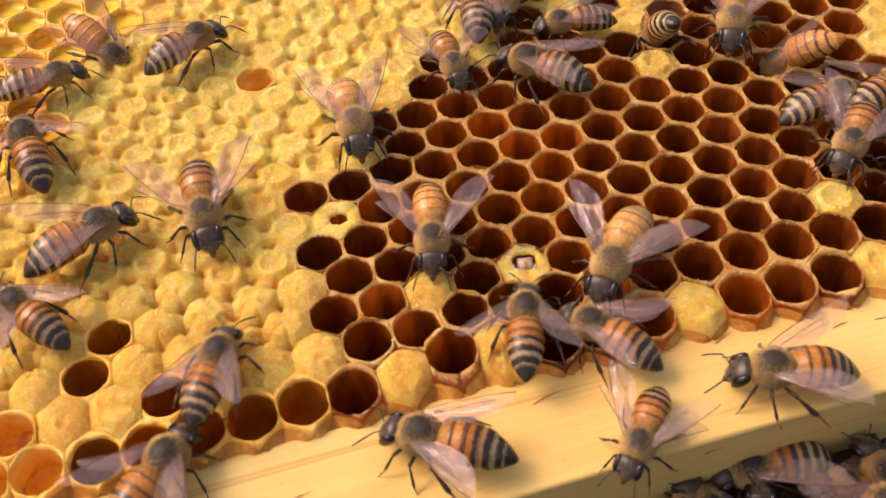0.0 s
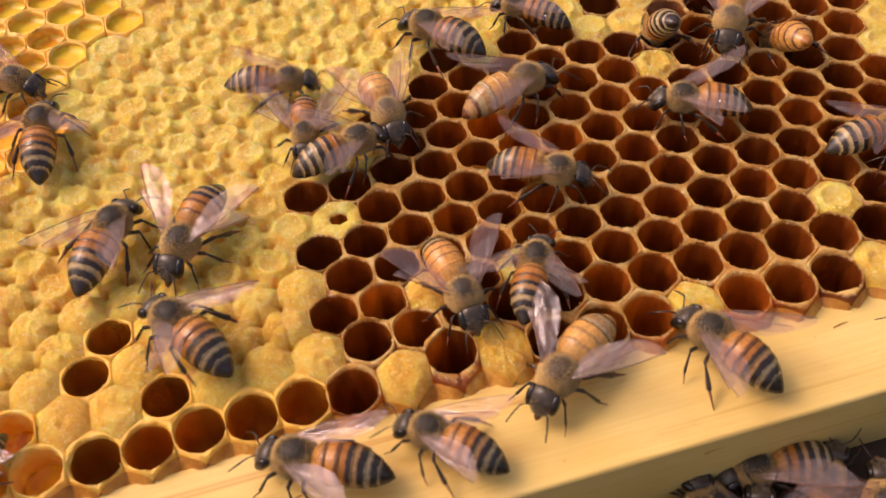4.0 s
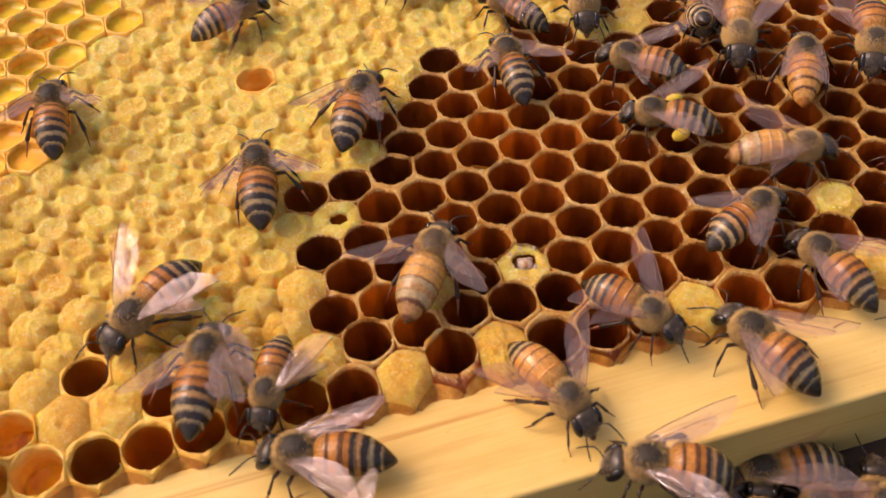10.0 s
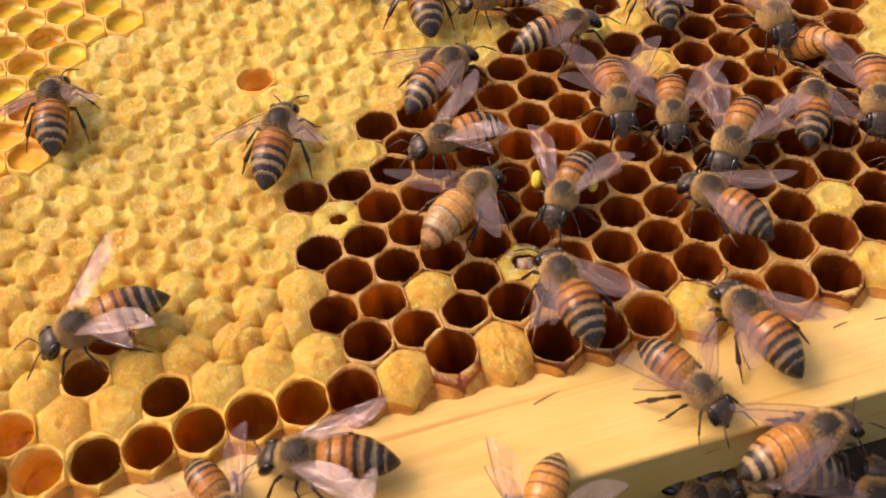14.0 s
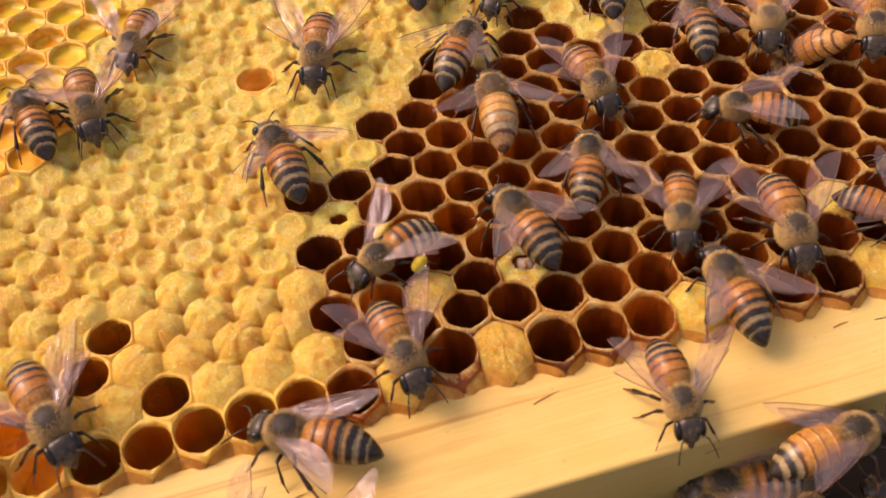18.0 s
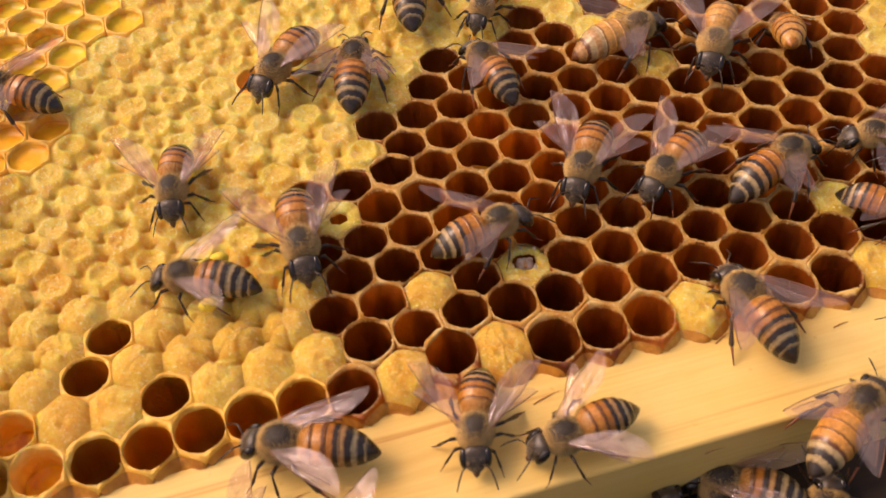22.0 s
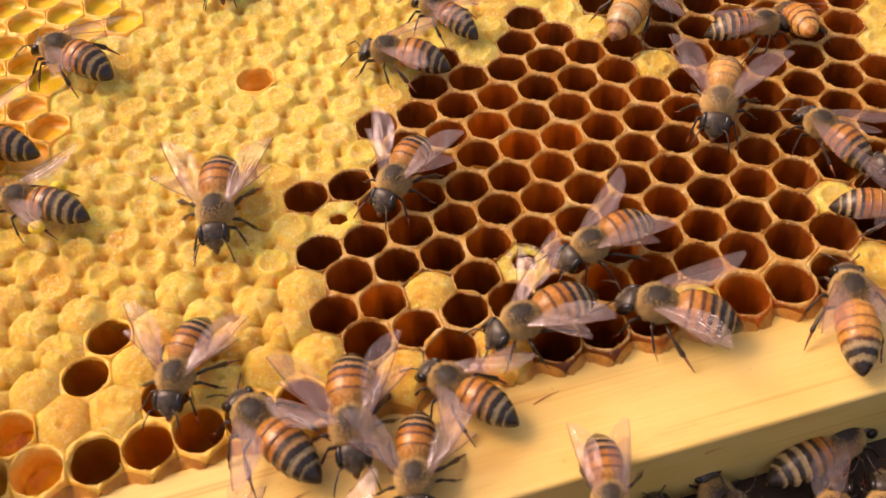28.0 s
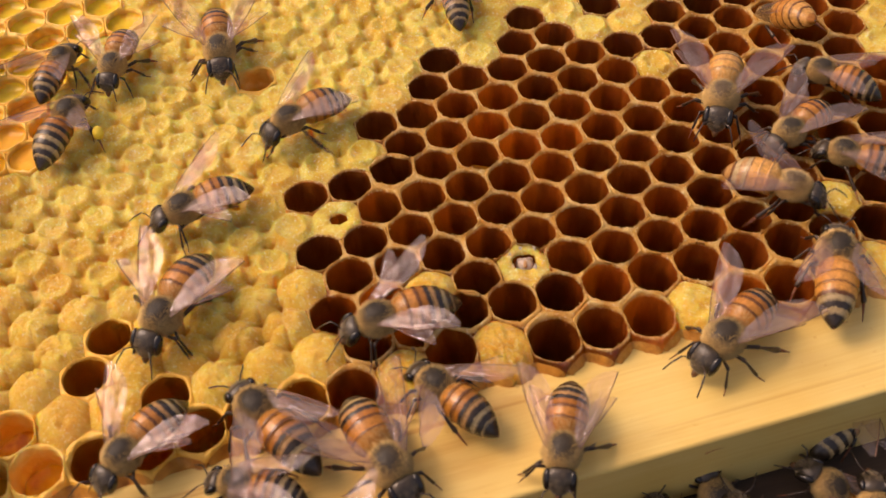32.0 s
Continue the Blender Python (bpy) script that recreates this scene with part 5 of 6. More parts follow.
    travel(bee("golden", "spread", 1.12), [(0, at(17.9, -5.8, 0.3, -116)), (1, at(17.2, -4.8, 0.3, -128)), (2, at(16.7, -8.8, 0.3, -116)), (3, at(15.0, -16.1, -1.0, -105)), (3.5, at(13.3, -19.0, -1.6, -110)), (4.5, at(8.8, -17.4, -1.5, -149)), (5.5, at(1.4, -18.8, -1.6, -197)), (6, at(1.4, -18.9, -1.6, -201)), (7, at(-6.5, -15.4, -0.0, -218)), (7.5, at(-6.6, -12.6, 0.3, -237)), (8, at(-4.6, -10.5, 0.3, -259)), (9, at(-1.8, -4.6, 0.3, -280)), (10, at(-0.7, -2.7, 0.3, -285)), (11, at(-4.0, 1.2, 0.3, -255)), (12, at(-2.5, 4.6, 0.3, -272)), (13, at(3.3, 5.7, 0.3, -305)), (14, at(4.0, 5.6, 0.3, -305)), (16.5, at(6.3, 18.5, 0.3, -276)), (17, at(7.6, 20.3, 0.3, -274)), (18, at(6.3, 21.9, 0.3, -261)), (19, at(11.1, 29.4, 0.3, -295)), (20, at(16.2, 31.1, 0.3, -313)), (21, at(21.3, 33.7, 0.3, -323)), (22, at(25.1, 32.9, 0.3, -329)), (23, at(26.8, 34.9, 0.3, -327)), (24, at(27.6, 33.6, 0.3, -343)), (25, at(26.7, 35.1, 0.3, -330)), (28, at(26.6, 40.1, 0.3, -296)), (29, at(29.9, 49.4, 0.3, -291)), (30, at(31.5, 60.1, 0.3, -288)), (32, at(31.5, 60.1, 0.3, -288))])
    travel(bee("banded", "spread", 0.99), [(0, at(8.7, -10.8, 0.0, 84)), (1, at(7.7, -6.9, 0.3, 81)), (2, at(9.0, -4.7, 0.3, 81)), (3, at(8.1, -5.1, 0.3, 84)), (6, at(18.1, -2.1, 0.3, 27)), (7, at(19.9, -4.8, 0.3, 6)), (8, at(21.5, -7.8, 0.3, -15)), (9, at(21.7, -12.1, -0.2, -44)), (10, at(21.5, -11.8, -0.1, -40)), (11, at(19.0, -14.0, -0.6, -88)), (12, at(23.1, -13.2, -0.9, -47)), (13, at(27.1, -17.8, -1.6, -44)), (14, at(25.5, -20.1, -1.6, -53)), (17, at(24.3, -21.3, -1.6, -73)), (18, at(23.4, -21.5, -1.6, -81)), (19, at(23.4, -21.3, -1.6, -82)), (20, at(20.1, -22.5, -1.6, -116)), (21, at(13.3, -23.6, -1.6, -159)), (22, at(11.7, -24.8, -1.6, -160)), (23, at(10.2, -24.4, -1.6, -170)), (24, at(3.9, -25.5, -1.6, -172)), (25, at(5.5, -26.7, -1.6, -162)), (28, at(0.6, -18.3, -1.6, -218)), (29, at(0.3, -16.8, -1.5, -229)), (30, at(-0.4, -17.2, -1.5, -226)), (31, at(0.8, -17.4, -1.6, -258)), (32, at(-0.7, -18.6, -1.6, -226))])
    travel(bee("banded", "half", 0.99), [(0, at(15.3, -12.0, -1.1, 147)), (1, at(7.9, -21.3, -1.6, 203)), (2, at(6.2, -19.2, -1.6, 179)), (3, at(0.8, -18.1, -1.6, 149)), (3.5, at(-3.5, -18.7, -1.6, 152)), (4.5, at(1.8, -28.2, -1.6, 161)), (5.5, at(3.0, -28.4, -1.6, 171)), (6, at(3.4, -28.8, -1.6, 170)), (7, at(-2.0, -27.9, -1.6, 198)), (8, at(-7.0, -30.6, -1.6, 199)), (9, at(-10.5, -36.7, -1.6, 204)), (32, at(-10.5, -36.7, -1.6, 204))])
    travel(bee("banded", "half", 1.12), [(0, at(-2.1, -24.5, -1.6, 161)), (1, at(-3.6, -21.7, -1.6, 131)), (2, at(-6.4, -28.2, -1.6, 188)), (3, at(-12.3, -27.8, -1.6, 174)), (5.5, at(-14.5, -25.2, -1.6, 159)), (6, at(-14.0, -25.5, -1.6, 156)), (7, at(-14.6, -25.9, -1.6, 174)), (8, at(-16.5, -26.5, -1.6, 174)), (9, at(-15.5, -24.5, -1.6, 168)), (10, at(-14.0, -26.1, -1.6, 172)), (11, at(-13.0, -26.4, -1.6, 208)), (12, at(-12.7, -26.4, -1.6, 208)), (13, at(-13.4, -26.5, -1.6, 192)), (14, at(-13.7, -26.6, -1.6, 174)), (17, at(-15.1, -23.9, -1.6, 164)), (18, at(-15.1, -23.8, -1.6, 162)), (19, at(-15.1, -24.2, -1.6, 169)), (20, at(-15.7, -25.4, -1.6, 173)), (21, at(-15.9, -25.2, -1.6, 172)), (22, at(-15.6, -25.0, -1.6, 171)), (23, at(-15.8, -25.0, -1.6, 187)), (24, at(-20.7, -25.8, -1.6, 174)), (25, at(-21.4, -23.9, -1.3, 176)), (28, at(-18.5, -22.0, -1.6, 131)), (29, at(-19.0, -21.8, -1.4, 129)), (30, at(-18.8, -21.8, -1.4, 131)), (31, at(-18.9, -21.2, -1.1, 133)), (32, at(-18.4, -21.2, -1.3, 130))])
    travel(bee("banded", "half", 1.12), [(0, at(32.7, -18.0, -1.6, 179)), (1, at(30.6, -17.0, -1.6, 184)), (2, at(29.1, -15.3, -1.6, 167)), (3, at(25.9, -14.4, -1.6, 157)), (5.5, at(31.7, -11.6, -1.6, 97)), (6, at(32.7, -11.2, -1.6, 94)), (7, at(34.1, -11.1, -1.6, 90)), (8, at(33.8, -12.8, -1.6, 103)), (9, at(31.9, -14.2, -1.6, 136)), (10, at(31.5, -13.4, -1.6, 129)), (11, at(32.2, -12.2, -1.6, 119)), (12, at(32.6, -12.4, -1.6, 113)), (13, at(32.7, -11.4, -1.6, 109)), (14, at(31.3, -10.5, -1.6, 120)), (17, at(30.3, -7.4, -1.4, 108)), (18, at(29.9, -6.3, -0.9, 108)), (19, at(30.8, -7.6, -1.5, 108)), (20, at(30.7, -7.6, -1.5, 110)), (21, at(31.1, -7.9, -1.6, 117)), (22, at(31.6, -8.4, -1.6, 116)), (23, at(31.1, -8.9, -1.6, 116)), (24, at(31.1, -8.9, -1.6, 113)), (25, at(30.8, -8.6, -1.6, 109)), (27.5, at(25.5, -8.0, -0.9, 136)), (28, at(22.4, -10.1, -1.0, 164)), (29, at(24.5, -11.6, -1.4, 189)), (30, at(27.3, -14.9, -1.6, 226)), (31, at(29.2, -14.4, -1.6, 228)), (32, at(28.6, -14.3, -1.6, 224))])
    travel(bee("banded", "spread", 0.91), [(0, at(18.7, -25.8, -1.6, -118)), (1, at(18.5, -29.2, -1.6, -116)), (2, at(16.7, -32.1, -4.6, -110)), (3, at(16.3, -36.2, -13.1, -107)), (32, at(16.3, -36.2, -13.1, -107))])
    travel(bee("banded", "half", 1.02), [(0, at(53.0, -17.6, -1.6, 170)), (4, at(53.0, -17.6, -1.6, 170)), (5.5, at(43.4, -13.5, -1.6, 159)), (6, at(42.1, -13.1, -1.6, 155)), (7, at(40.4, -6.6, -1.6, 126)), (8, at(40.8, -3.3, -0.8, 99)), (9, at(42.2, -1.8, -0.2, 80)), (10, at(40.3, -3.7, -0.8, 127)), (11, at(37.0, -5.4, -0.8, 158)), (12, at(37.5, -6.1, -1.1, 164)), (13, at(37.4, -2.7, -0.1, 120)), (14, at(29.9, 4.5, 0.3, 139)), (16.5, at(17.6, 11.5, 0.3, 100)), (17, at(17.8, 12.0, 0.3, 97)), (18, at(17.1, 11.3, 0.3, 86)), (19, at(15.2, 14.9, 0.3, 106)), (20, at(13.6, 15.3, 0.3, 109)), (21, at(9.5, 22.3, 0.3, 122)), (22, at(5.1, 28.7, 0.3, 121)), (23, at(-0.3, 31.7, 0.3, 132)), (24, at(-0.8, 31.2, 0.3, 137)), (25, at(-0.3, 32.4, 0.3, 135)), (28, at(-7.1, 30.7, 0.3, 166)), (29, at(-12.5, 31.5, 0.3, 181)), (30, at(-12.5, 32.1, 0.3, 181)), (31, at(-12.6, 28.3, 0.3, 215)), (32, at(-18.6, 18.3, 0.3, 219))])
    travel(bee("dark", "half", 1.05), [(0, at(11.6, -39.7, -13.1, 82)), (6, at(11.6, -39.7, -13.1, 82)), (7, at(12.2, -33.5, -13.1, 82)), (7.5, at(12.2, -30.2, -7.9, 82)), (8, at(12.1, -28.4, -2.1, 82)), (9, at(12.3, -28.9, -4.2, 89)), (10, at(11.7, -31.8, -12.9, 86)), (32, at(11.7, -31.8, -12.9, 86))])
    travel(bee("banded", "half", 1.12), [(0, at(47.7, -28.0, -13.1, 158)), (7, at(47.7, -28.0, -13.1, 158)), (8, at(39.7, -23.3, -10.0, 149)), (9, at(28.2, -22.7, -1.6, 147)), (10, at(19.3, -27.7, -2.2, 173)), (11, at(18.7, -23.8, -1.6, 138)), (12, at(16.4, -17.6, -1.6, 120)), (13, at(14.3, -9.4, -0.2, 91)), (14, at(12.6, -6.9, 0.3, 112)), (17, at(11.9, -3.2, 0.3, 107)), (18, at(8.0, 2.7, 0.3, 121)), (19, at(5.2, 6.8, 0.3, 121)), (20, at(-6.3, 19.0, 0.3, 127)), (21, at(-11.4, 23.3, 0.3, 123)), (22, at(-11.1, 29.3, 0.3, 91)), (23, at(-10.3, 34.2, 0.3, 95)), (24, at(-17.2, 36.5, 0.3, 153)), (25, at(-24.9, 33.9, 0.3, 181)), (28, at(-50.3, 33.2, 0.3, 151)), (29, at(-49.9, 34.3, 0.3, 143)), (30, at(-56.9, 36.3, 0.3, 159)), (31, at(-59.6, 36.9, 0.3, 168)), (32, at(-66.7, 34.3, 0.3, 147))])
    travel(bee("amber", "half", 1.12), [(0, at(44.4, -27.3, -13.1, 26)), (11, at(44.4, -27.3, -13.1, 26)), (12, at(38.8, -25.6, -12.0, 31)), (13, at(30.9, -25.6, -5.1, 32)), (14, at(36.9, -24.0, -3.8, 22)), (17, at(40.5, -23.3, -5.2, 23)), (19, at(40.2, -23.8, -5.2, 15)), (20, at(41.4, -22.9, -4.8, 24)), (21, at(42.0, -22.5, -5.0, 29)), (22, at(41.1, -21.5, -3.0, 45)), (23, at(39.8, -20.5, -1.6, 53)), (24, at(38.1, -19.6, -1.6, 80)), (25, at(39.2, -16.0, -1.6, 87)), (28, at(42.6, -8.9, -1.6, 82)), (29, at(40.4, -6.9, -1.6, 92)), (30, at(40.6, -3.2, -0.7, 83)), (31, at(40.8, -3.1, -0.7, 82)), (32, at(42.3, -3.7, -1.1, 73))])
    travel(bee("dark", "spread", 0.90), [(0, at(-52.9, -34.1, -1.0, -134)), (3, at(-52.9, -34.1, -1.0, -134)), (4, at(-47.1, -29.8, 0.2, -127)), (5.5, at(-39.9, -27.0, 0.3, -123)), (6, at(-39.5, -25.9, 0.3, -118)), (7, at(-39.4, -24.7, 0.3, -115)), (8, at(-40.5, -26.8, 0.3, -118)), (9, at(-43.2, -29.4, -0.2, -137)), (10, at(-48.8, -30.6, 0.0, -137)), (32, at(-48.8, -30.6, 0.0, -137))])
    travel(bee("banded", "half", 1.12), [(0, at(-39.9, -36.9, -1.6, 11)), (6, at(-39.9, -36.9, -1.6, 11)), (7, at(-34.9, -31.5, -1.6, 11)), (8, at(-26.4, -28.4, -1.6, 14)), (9, at(-24.3, -23.4, -1.0, 50)), (10, at(-23.8, -15.5, 0.3, 84)), (11, at(-18.0, -4.7, 0.3, 62)), (12, at(-10.9, 4.2, 0.3, 56)), (13, at(-6.3, 14.6, 0.3, 70)), (14, at(1.2, 27.3, 0.3, 53)), (16.5, at(2.7, 32.7, 0.3, 69)), (17, at(3.2, 32.2, 0.3, 69)), (18, at(3.1, 32.5, 0.3, 69)), (19, at(2.7, 32.6, 0.3, 74)), (20, at(0.1, 33.0, 0.3, 84)), (21, at(-0.6, 39.3, 0.3, 94)), (22, at(-4.7, 44.6, 0.3, 93)), (23, at(-7.8, 47.9, 0.3, 95)), (24, at(-9.0, 58.9, 0.3, 95)), (32, at(-9.0, 58.9, 0.3, 95))])
    travel(bee("banded", "spread", 1.12), [(0, at(62.8, 34.7, 0.3, -112)), (4.5, at(62.8, 34.7, 0.3, -112)), (6, at(54.8, 30.8, 0.3, -103)), (7, at(50.8, 28.5, 0.3, -108)), (8, at(52.9, 27.9, 0.3, -106)), (9, at(51.2, 29.1, 0.3, -106)), (10, at(53.7, 27.8, 0.3, -103)), (11, at(53.1, 27.3, 0.3, -106)), (12, at(49.9, 22.7, 0.3, -113)), (13, at(51.8, 21.5, 0.3, -97)), (14, at(51.7, 17.4, 0.3, -99)), (15.5, at(53.8, 25.6, 0.3, -99)), (17, at(54.3, 31.0, 0.3, -100)), (18, at(54.6, 31.0, 0.3, -100)), (19, at(54.5, 31.1, 0.3, -103)), (20, at(56.0, 32.1, 0.3, -105)), (21, at(62.0, 37.7, 0.3, -109)), (32, at(62.0, 37.7, 0.3, -109))])
    travel(bee("banded", "spread", 1.07), [(0, at(19.6, 48.3, 0.3, -89)), (9, at(19.6, 48.3, 0.3, -89)), (10, at(18.8, 38.2, 0.3, -89)), (11, at(17.7, 33.2, 0.3, -95)), (12, at(17.5, 30.9, 0.3, -93)), (13, at(19.8, 23.2, 0.3, -79)), (14, at(21.3, 19.1, 0.3, -85)), (16.5, at(20.1, 22.0, 0.3, -73)), (17, at(20.1, 22.2, 0.3, -74)), (18, at(19.2, 22.1, 0.3, -71)), (19, at(20.6, 21.1, 0.3, -70)), (20, at(22.0, 20.4, 0.3, -80)), (21, at(17.6, 14.4, 0.3, -105)), (22, at(16.1, 8.5, 0.3, -111)), (23, at(15.4, 3.6, 0.3, -99)), (24, at(14.6, -1.3, 0.3, -93)), (25, at(12.8, -8.2, 0.3, -106)), (28, at(8.2, -12.6, 0.3, -154)), (29, at(4.2, -11.7, 0.3, -172)), (30, at(3.2, -11.4, 0.3, -179)), (31, at(1.1, -10.8, 0.3, -183)), (32, at(-6.6, -11.9, 0.3, -162))])
    travel(bee("banded", "spread", 1.12), [(0, at(35.2, 45.7, 0.3, -99)), (9, at(35.2, 45.7, 0.3, -99)), (10, at(34.2, 36.5, 0.3, -99)), (11, at(33.5, 26.8, 0.3, -96)), (12, at(35.4, 17.8, 0.3, -66)), (13, at(36.0, 14.6, 0.3, -83)), (14, at(33.4, 11.4, 0.3, -119)), (17, at(35.4, 5.5, 0.3, -62)), (18, at(37.9, -2.1, 0.3, -84)), (19, at(38.8, 2.1, 0.3, -15)), (20, at(41.0, 8.6, 0.3, 40)), (21, at(39.4, 8.6, 0.3, 29)), (22, at(39.7, 9.6, 0.3, 36)), (23, at(47.5, 23.0, 0.3, 62)), (24, at(49.7, 29.7, 0.3, 68)), (25, at(55.1, 40.9, 0.3, 74)), (26, at(58.7, 52.7, 0.3, 74)), (32, at(58.7, 52.7, 0.3, 74))])
    travel(bee("banded", "spread", 0.98), [(0, at(29.2, 51.9, 0.3, -82)), (11, at(29.2, 51.9, 0.3, -82)), (12, at(27.7, 39.1, 0.3, -82)), (13, at(26.9, 28.7, 0.3, -75)), (14, at(27.5, 17.0, 0.3, -93)), (17, at(28.3, 15.7, 0.3, -86)), (18, at(26.3, 0.6, 0.3, -93)), (19, at(17.7, -7.4, 0.3, -145)), (20, at(7.4, -5.9, 0.3, -185)), (21, at(3.4, -14.9, 0.3, -130)), (22, at(3.2, -24.0, -1.6, -92)), (22.5, at(-0.4, -23.4, -1.6, -127)), (23, at(-2.0, -21.7, -1.6, -169)), (24, at(-5.9, -22.1, -1.6, -138)), (25, at(-2.8, -26.6, -1.6, -82)), (28, at(-2.6, -28.9, -1.6, -89)), (29, at(0.5, -35.3, -1.6, -95)), (30, at(0.2, -38.4, -8.2, -96)), (32, at(0.2, -38.4, -8.2, -96))])
    travel(bee("dark", "half", 1.15), [(0, at(31.4, -22.9, -13.1, -167)), (13, at(32.7, -23.7, -13.1, -170)), (19, at(28.0, -25.0, -13.1, -176)), (23, at(28.3, -23.8, -13.1, -196)), (24, at(28.2, -23.7, -13.1, -186)), (25, at(30.4, -23.8, -13.1, -181)), (26.5, at(36.1, -21.7, -13.1, -254)), (28, at(41.8, -19.7, -13.1, -327)), (29, at(41.3, -20.1, -13.1, -335)), (30, at(42.3, -20.2, -13.1, -343)), (31, at(44.3, -17.5, -13.1, -326)), (32, at(44.7, -14.2, -13.1, -304))])
    travel(bee("dark", "half", 1.00), [(0, at(39.2, -25.0, -13.1, -166, 35)), (1.5, at(39.9, -23.4, -13.1, -233, 35)), (3, at(40.5, -21.9, -13.1, -300, 35)), (6, at(39.4, -22.8, -13.1, -277, 35)), (9, at(38.1, -24.7, -13.1, -273, 35)), (12, at(38.7, -24.5, -13.1, -278, 35)), (13, at(38.3, -23.5, -13.1, -271, 35)), (14, at(35.1, -27.2, -13.1, -255, 35)), (19, at(37.9, -25.3, -13.1, -278, 35)), (21, at(39.1, -25.0, -13.1, -277, 35)), (23, at(38.7, -24.7, -13.1, -273, 35)), (25, at(39.6, -27.1, -13.1, -293, 35)), (28, at(39.9, -25.7, -13.1, -286, 35)), (31, at(38.6, -23.6, -13.1, -251, 35)), (32, at(38.2, -23.8, -13.1, -217, 35))])
    travel(bee("dark", "half", 1.00), [(0, at(44.3, -21.4, -13.1, 119, 35)), (6, at(44.9, -24.9, -13.1, 80, 35)), (9, at(44.2, -24.2, -13.1, 81, 35)), (13, at(44.3, -23.9, -13.1, 80, 35)), (19, at(43.3, -26.7, -13.1, 87, 35)), (24, at(37.6, -25.0, -13.1, 97, 35)), (28, at(44.7, -25.8, -13.1, 81, 35)), (31, at(43.6, -25.8, -13.1, 86, 35)), (32, at(43.6, -25.8, -13.1, 86, 35))])
    travel(bee("dark", "half", 1.00), [(0, at(25.4, -25.3, -13.1, 138, 35)), (13, at(27.2, -24.0, -13.1, 113, 35)), (32, at(27.2, -24.0, -13.1, 113, 35))])
    travel(bee("banded", "spread", 1.12), [(0, at(-55.7, 57.8, 0.3, -77)), (14.5, at(-55.7, 57.8, 0.3, -77)), (15.5, at(-52.5, 44.1, 0.3, -77)), (16.5, at(-50.3, 35.3, 0.3, -75)), (17, at(-49.9, 33.6, 0.3, -75)), (18, at(-43.7, 20.9, 0.3, -71)), (19, at(-50.0, 20.6, 0.3, -93)), (20, at(-58.6, 14.8, 0.3, -113)), (21, at(-64.9, 11.0, 0.3, -125)), (32, at(-64.9, 11.0, 0.3, -125))])
    travel(bee("banded", "spread", 0.99), [(0, at(-43.2, 57.2, 0.3, -110)), (14.5, at(-43.2, 57.2, 0.3, -110)), (15.5, at(-42.5, 43.7, 0.3, -111)), (16.5, at(-44.6, 36.1, 0.3, -109)), (17, at(-44.2, 34.0, 0.3, -110)), (18, at(-40.8, 33.7, 0.3, -95)), (19, at(-39.2, 31.6, 0.3, -85)), (20, at(-35.3, 24.6, 0.3, -77)), (21, at(-33.6, 21.5, 0.3, -71)), (22, at(-31.2, 7.4, 0.3, -85)), (23, at(-30.9, 3.6, 0.3, -89)), (24, at(-29.9, 2.9, 0.3, -79)), (25, at(-25.5, -4.6, 0.3, -73)), (28, at(-26.6, -18.1, 0.3, -99)), (29, at(-29.6, -16.7, 0.3, -120)), (30, at(-28.9, -19.6, 0.3, -106)), (31, at(-27.6, -24.5, 0.3, -85)), (32, at(-30.5, -26.5, -0.2, -124))])
    travel(bee("banded", "spread", 1.12), [(0, at(-16.4, 57.8, 0.3, -72)), (14.5, at(-16.4, 57.8, 0.3, -72)), (15.5, at(-15.4, 44.2, 0.3, -71)), (16.5, at(-13.8, 35.8, 0.3, -69)), (17, at(-13.6, 33.5, 0.3, -69)), (18, at(-16.1, 29.4, 0.3, -94)), (19, at(-15.4, 29.4, 0.3, -86)), (20, at(-16.7, 30.6, 0.3, -103)), (21, at(-20.6, 31.4, 0.3, -136)), (22, at(-21.3, 27.5, 0.3, -120)), (23, at(-21.6, 26.9, 0.3, -133)), (24, at(-26.6, 19.7, 0.3, -125)), (25, at(-27.1, 19.6, 0.3, -123)), (28, at(-25.5, 3.6, 0.3, -88)), (29, at(-26.6, -3.5, 0.3, -89)), (30, at(-26.7, -1.9, 0.3, -101)), (31, at(-27.1, -9.6, 0.3, -90)), (32, at(-29.2, -10.9, 0.3, -113))])
    travel(bee("banded", "spread", 0.90), [(0, at(57.2, 3.4, 0.3, -69)), (14, at(57.2, 3.4, 0.3, -69)), (15.5, at(49.9, 3.8, 0.3, -67)), (16.5, at(44.7, 2.7, 0.3, -69)), (17, at(43.2, 1.7, 0.3, -69)), (18, at(49.8, 0.2, 0.3, -34)), (20, at(50.6, 1.7, 0.3, -15)), (21, at(51.2, 0.7, 0.3, -30)), (22, at(50.4, 0.7, 0.3, -32)), (23, at(50.6, 2.3, 0.3, -9)), (24, at(50.4, 4.0, 0.3, 7)), (25, at(50.3, 4.2, 0.3, 3)), (28, at(50.3, 1.5, 0.3, -9)), (29, at(50.6, 0.3, 0.3, -1)), (30, at(51.2, -0.6, 0.3, 1)), (31, at(57.8, -0.4, -0.2, 1)), (32, at(57.8, -0.4, -0.2, 1))])
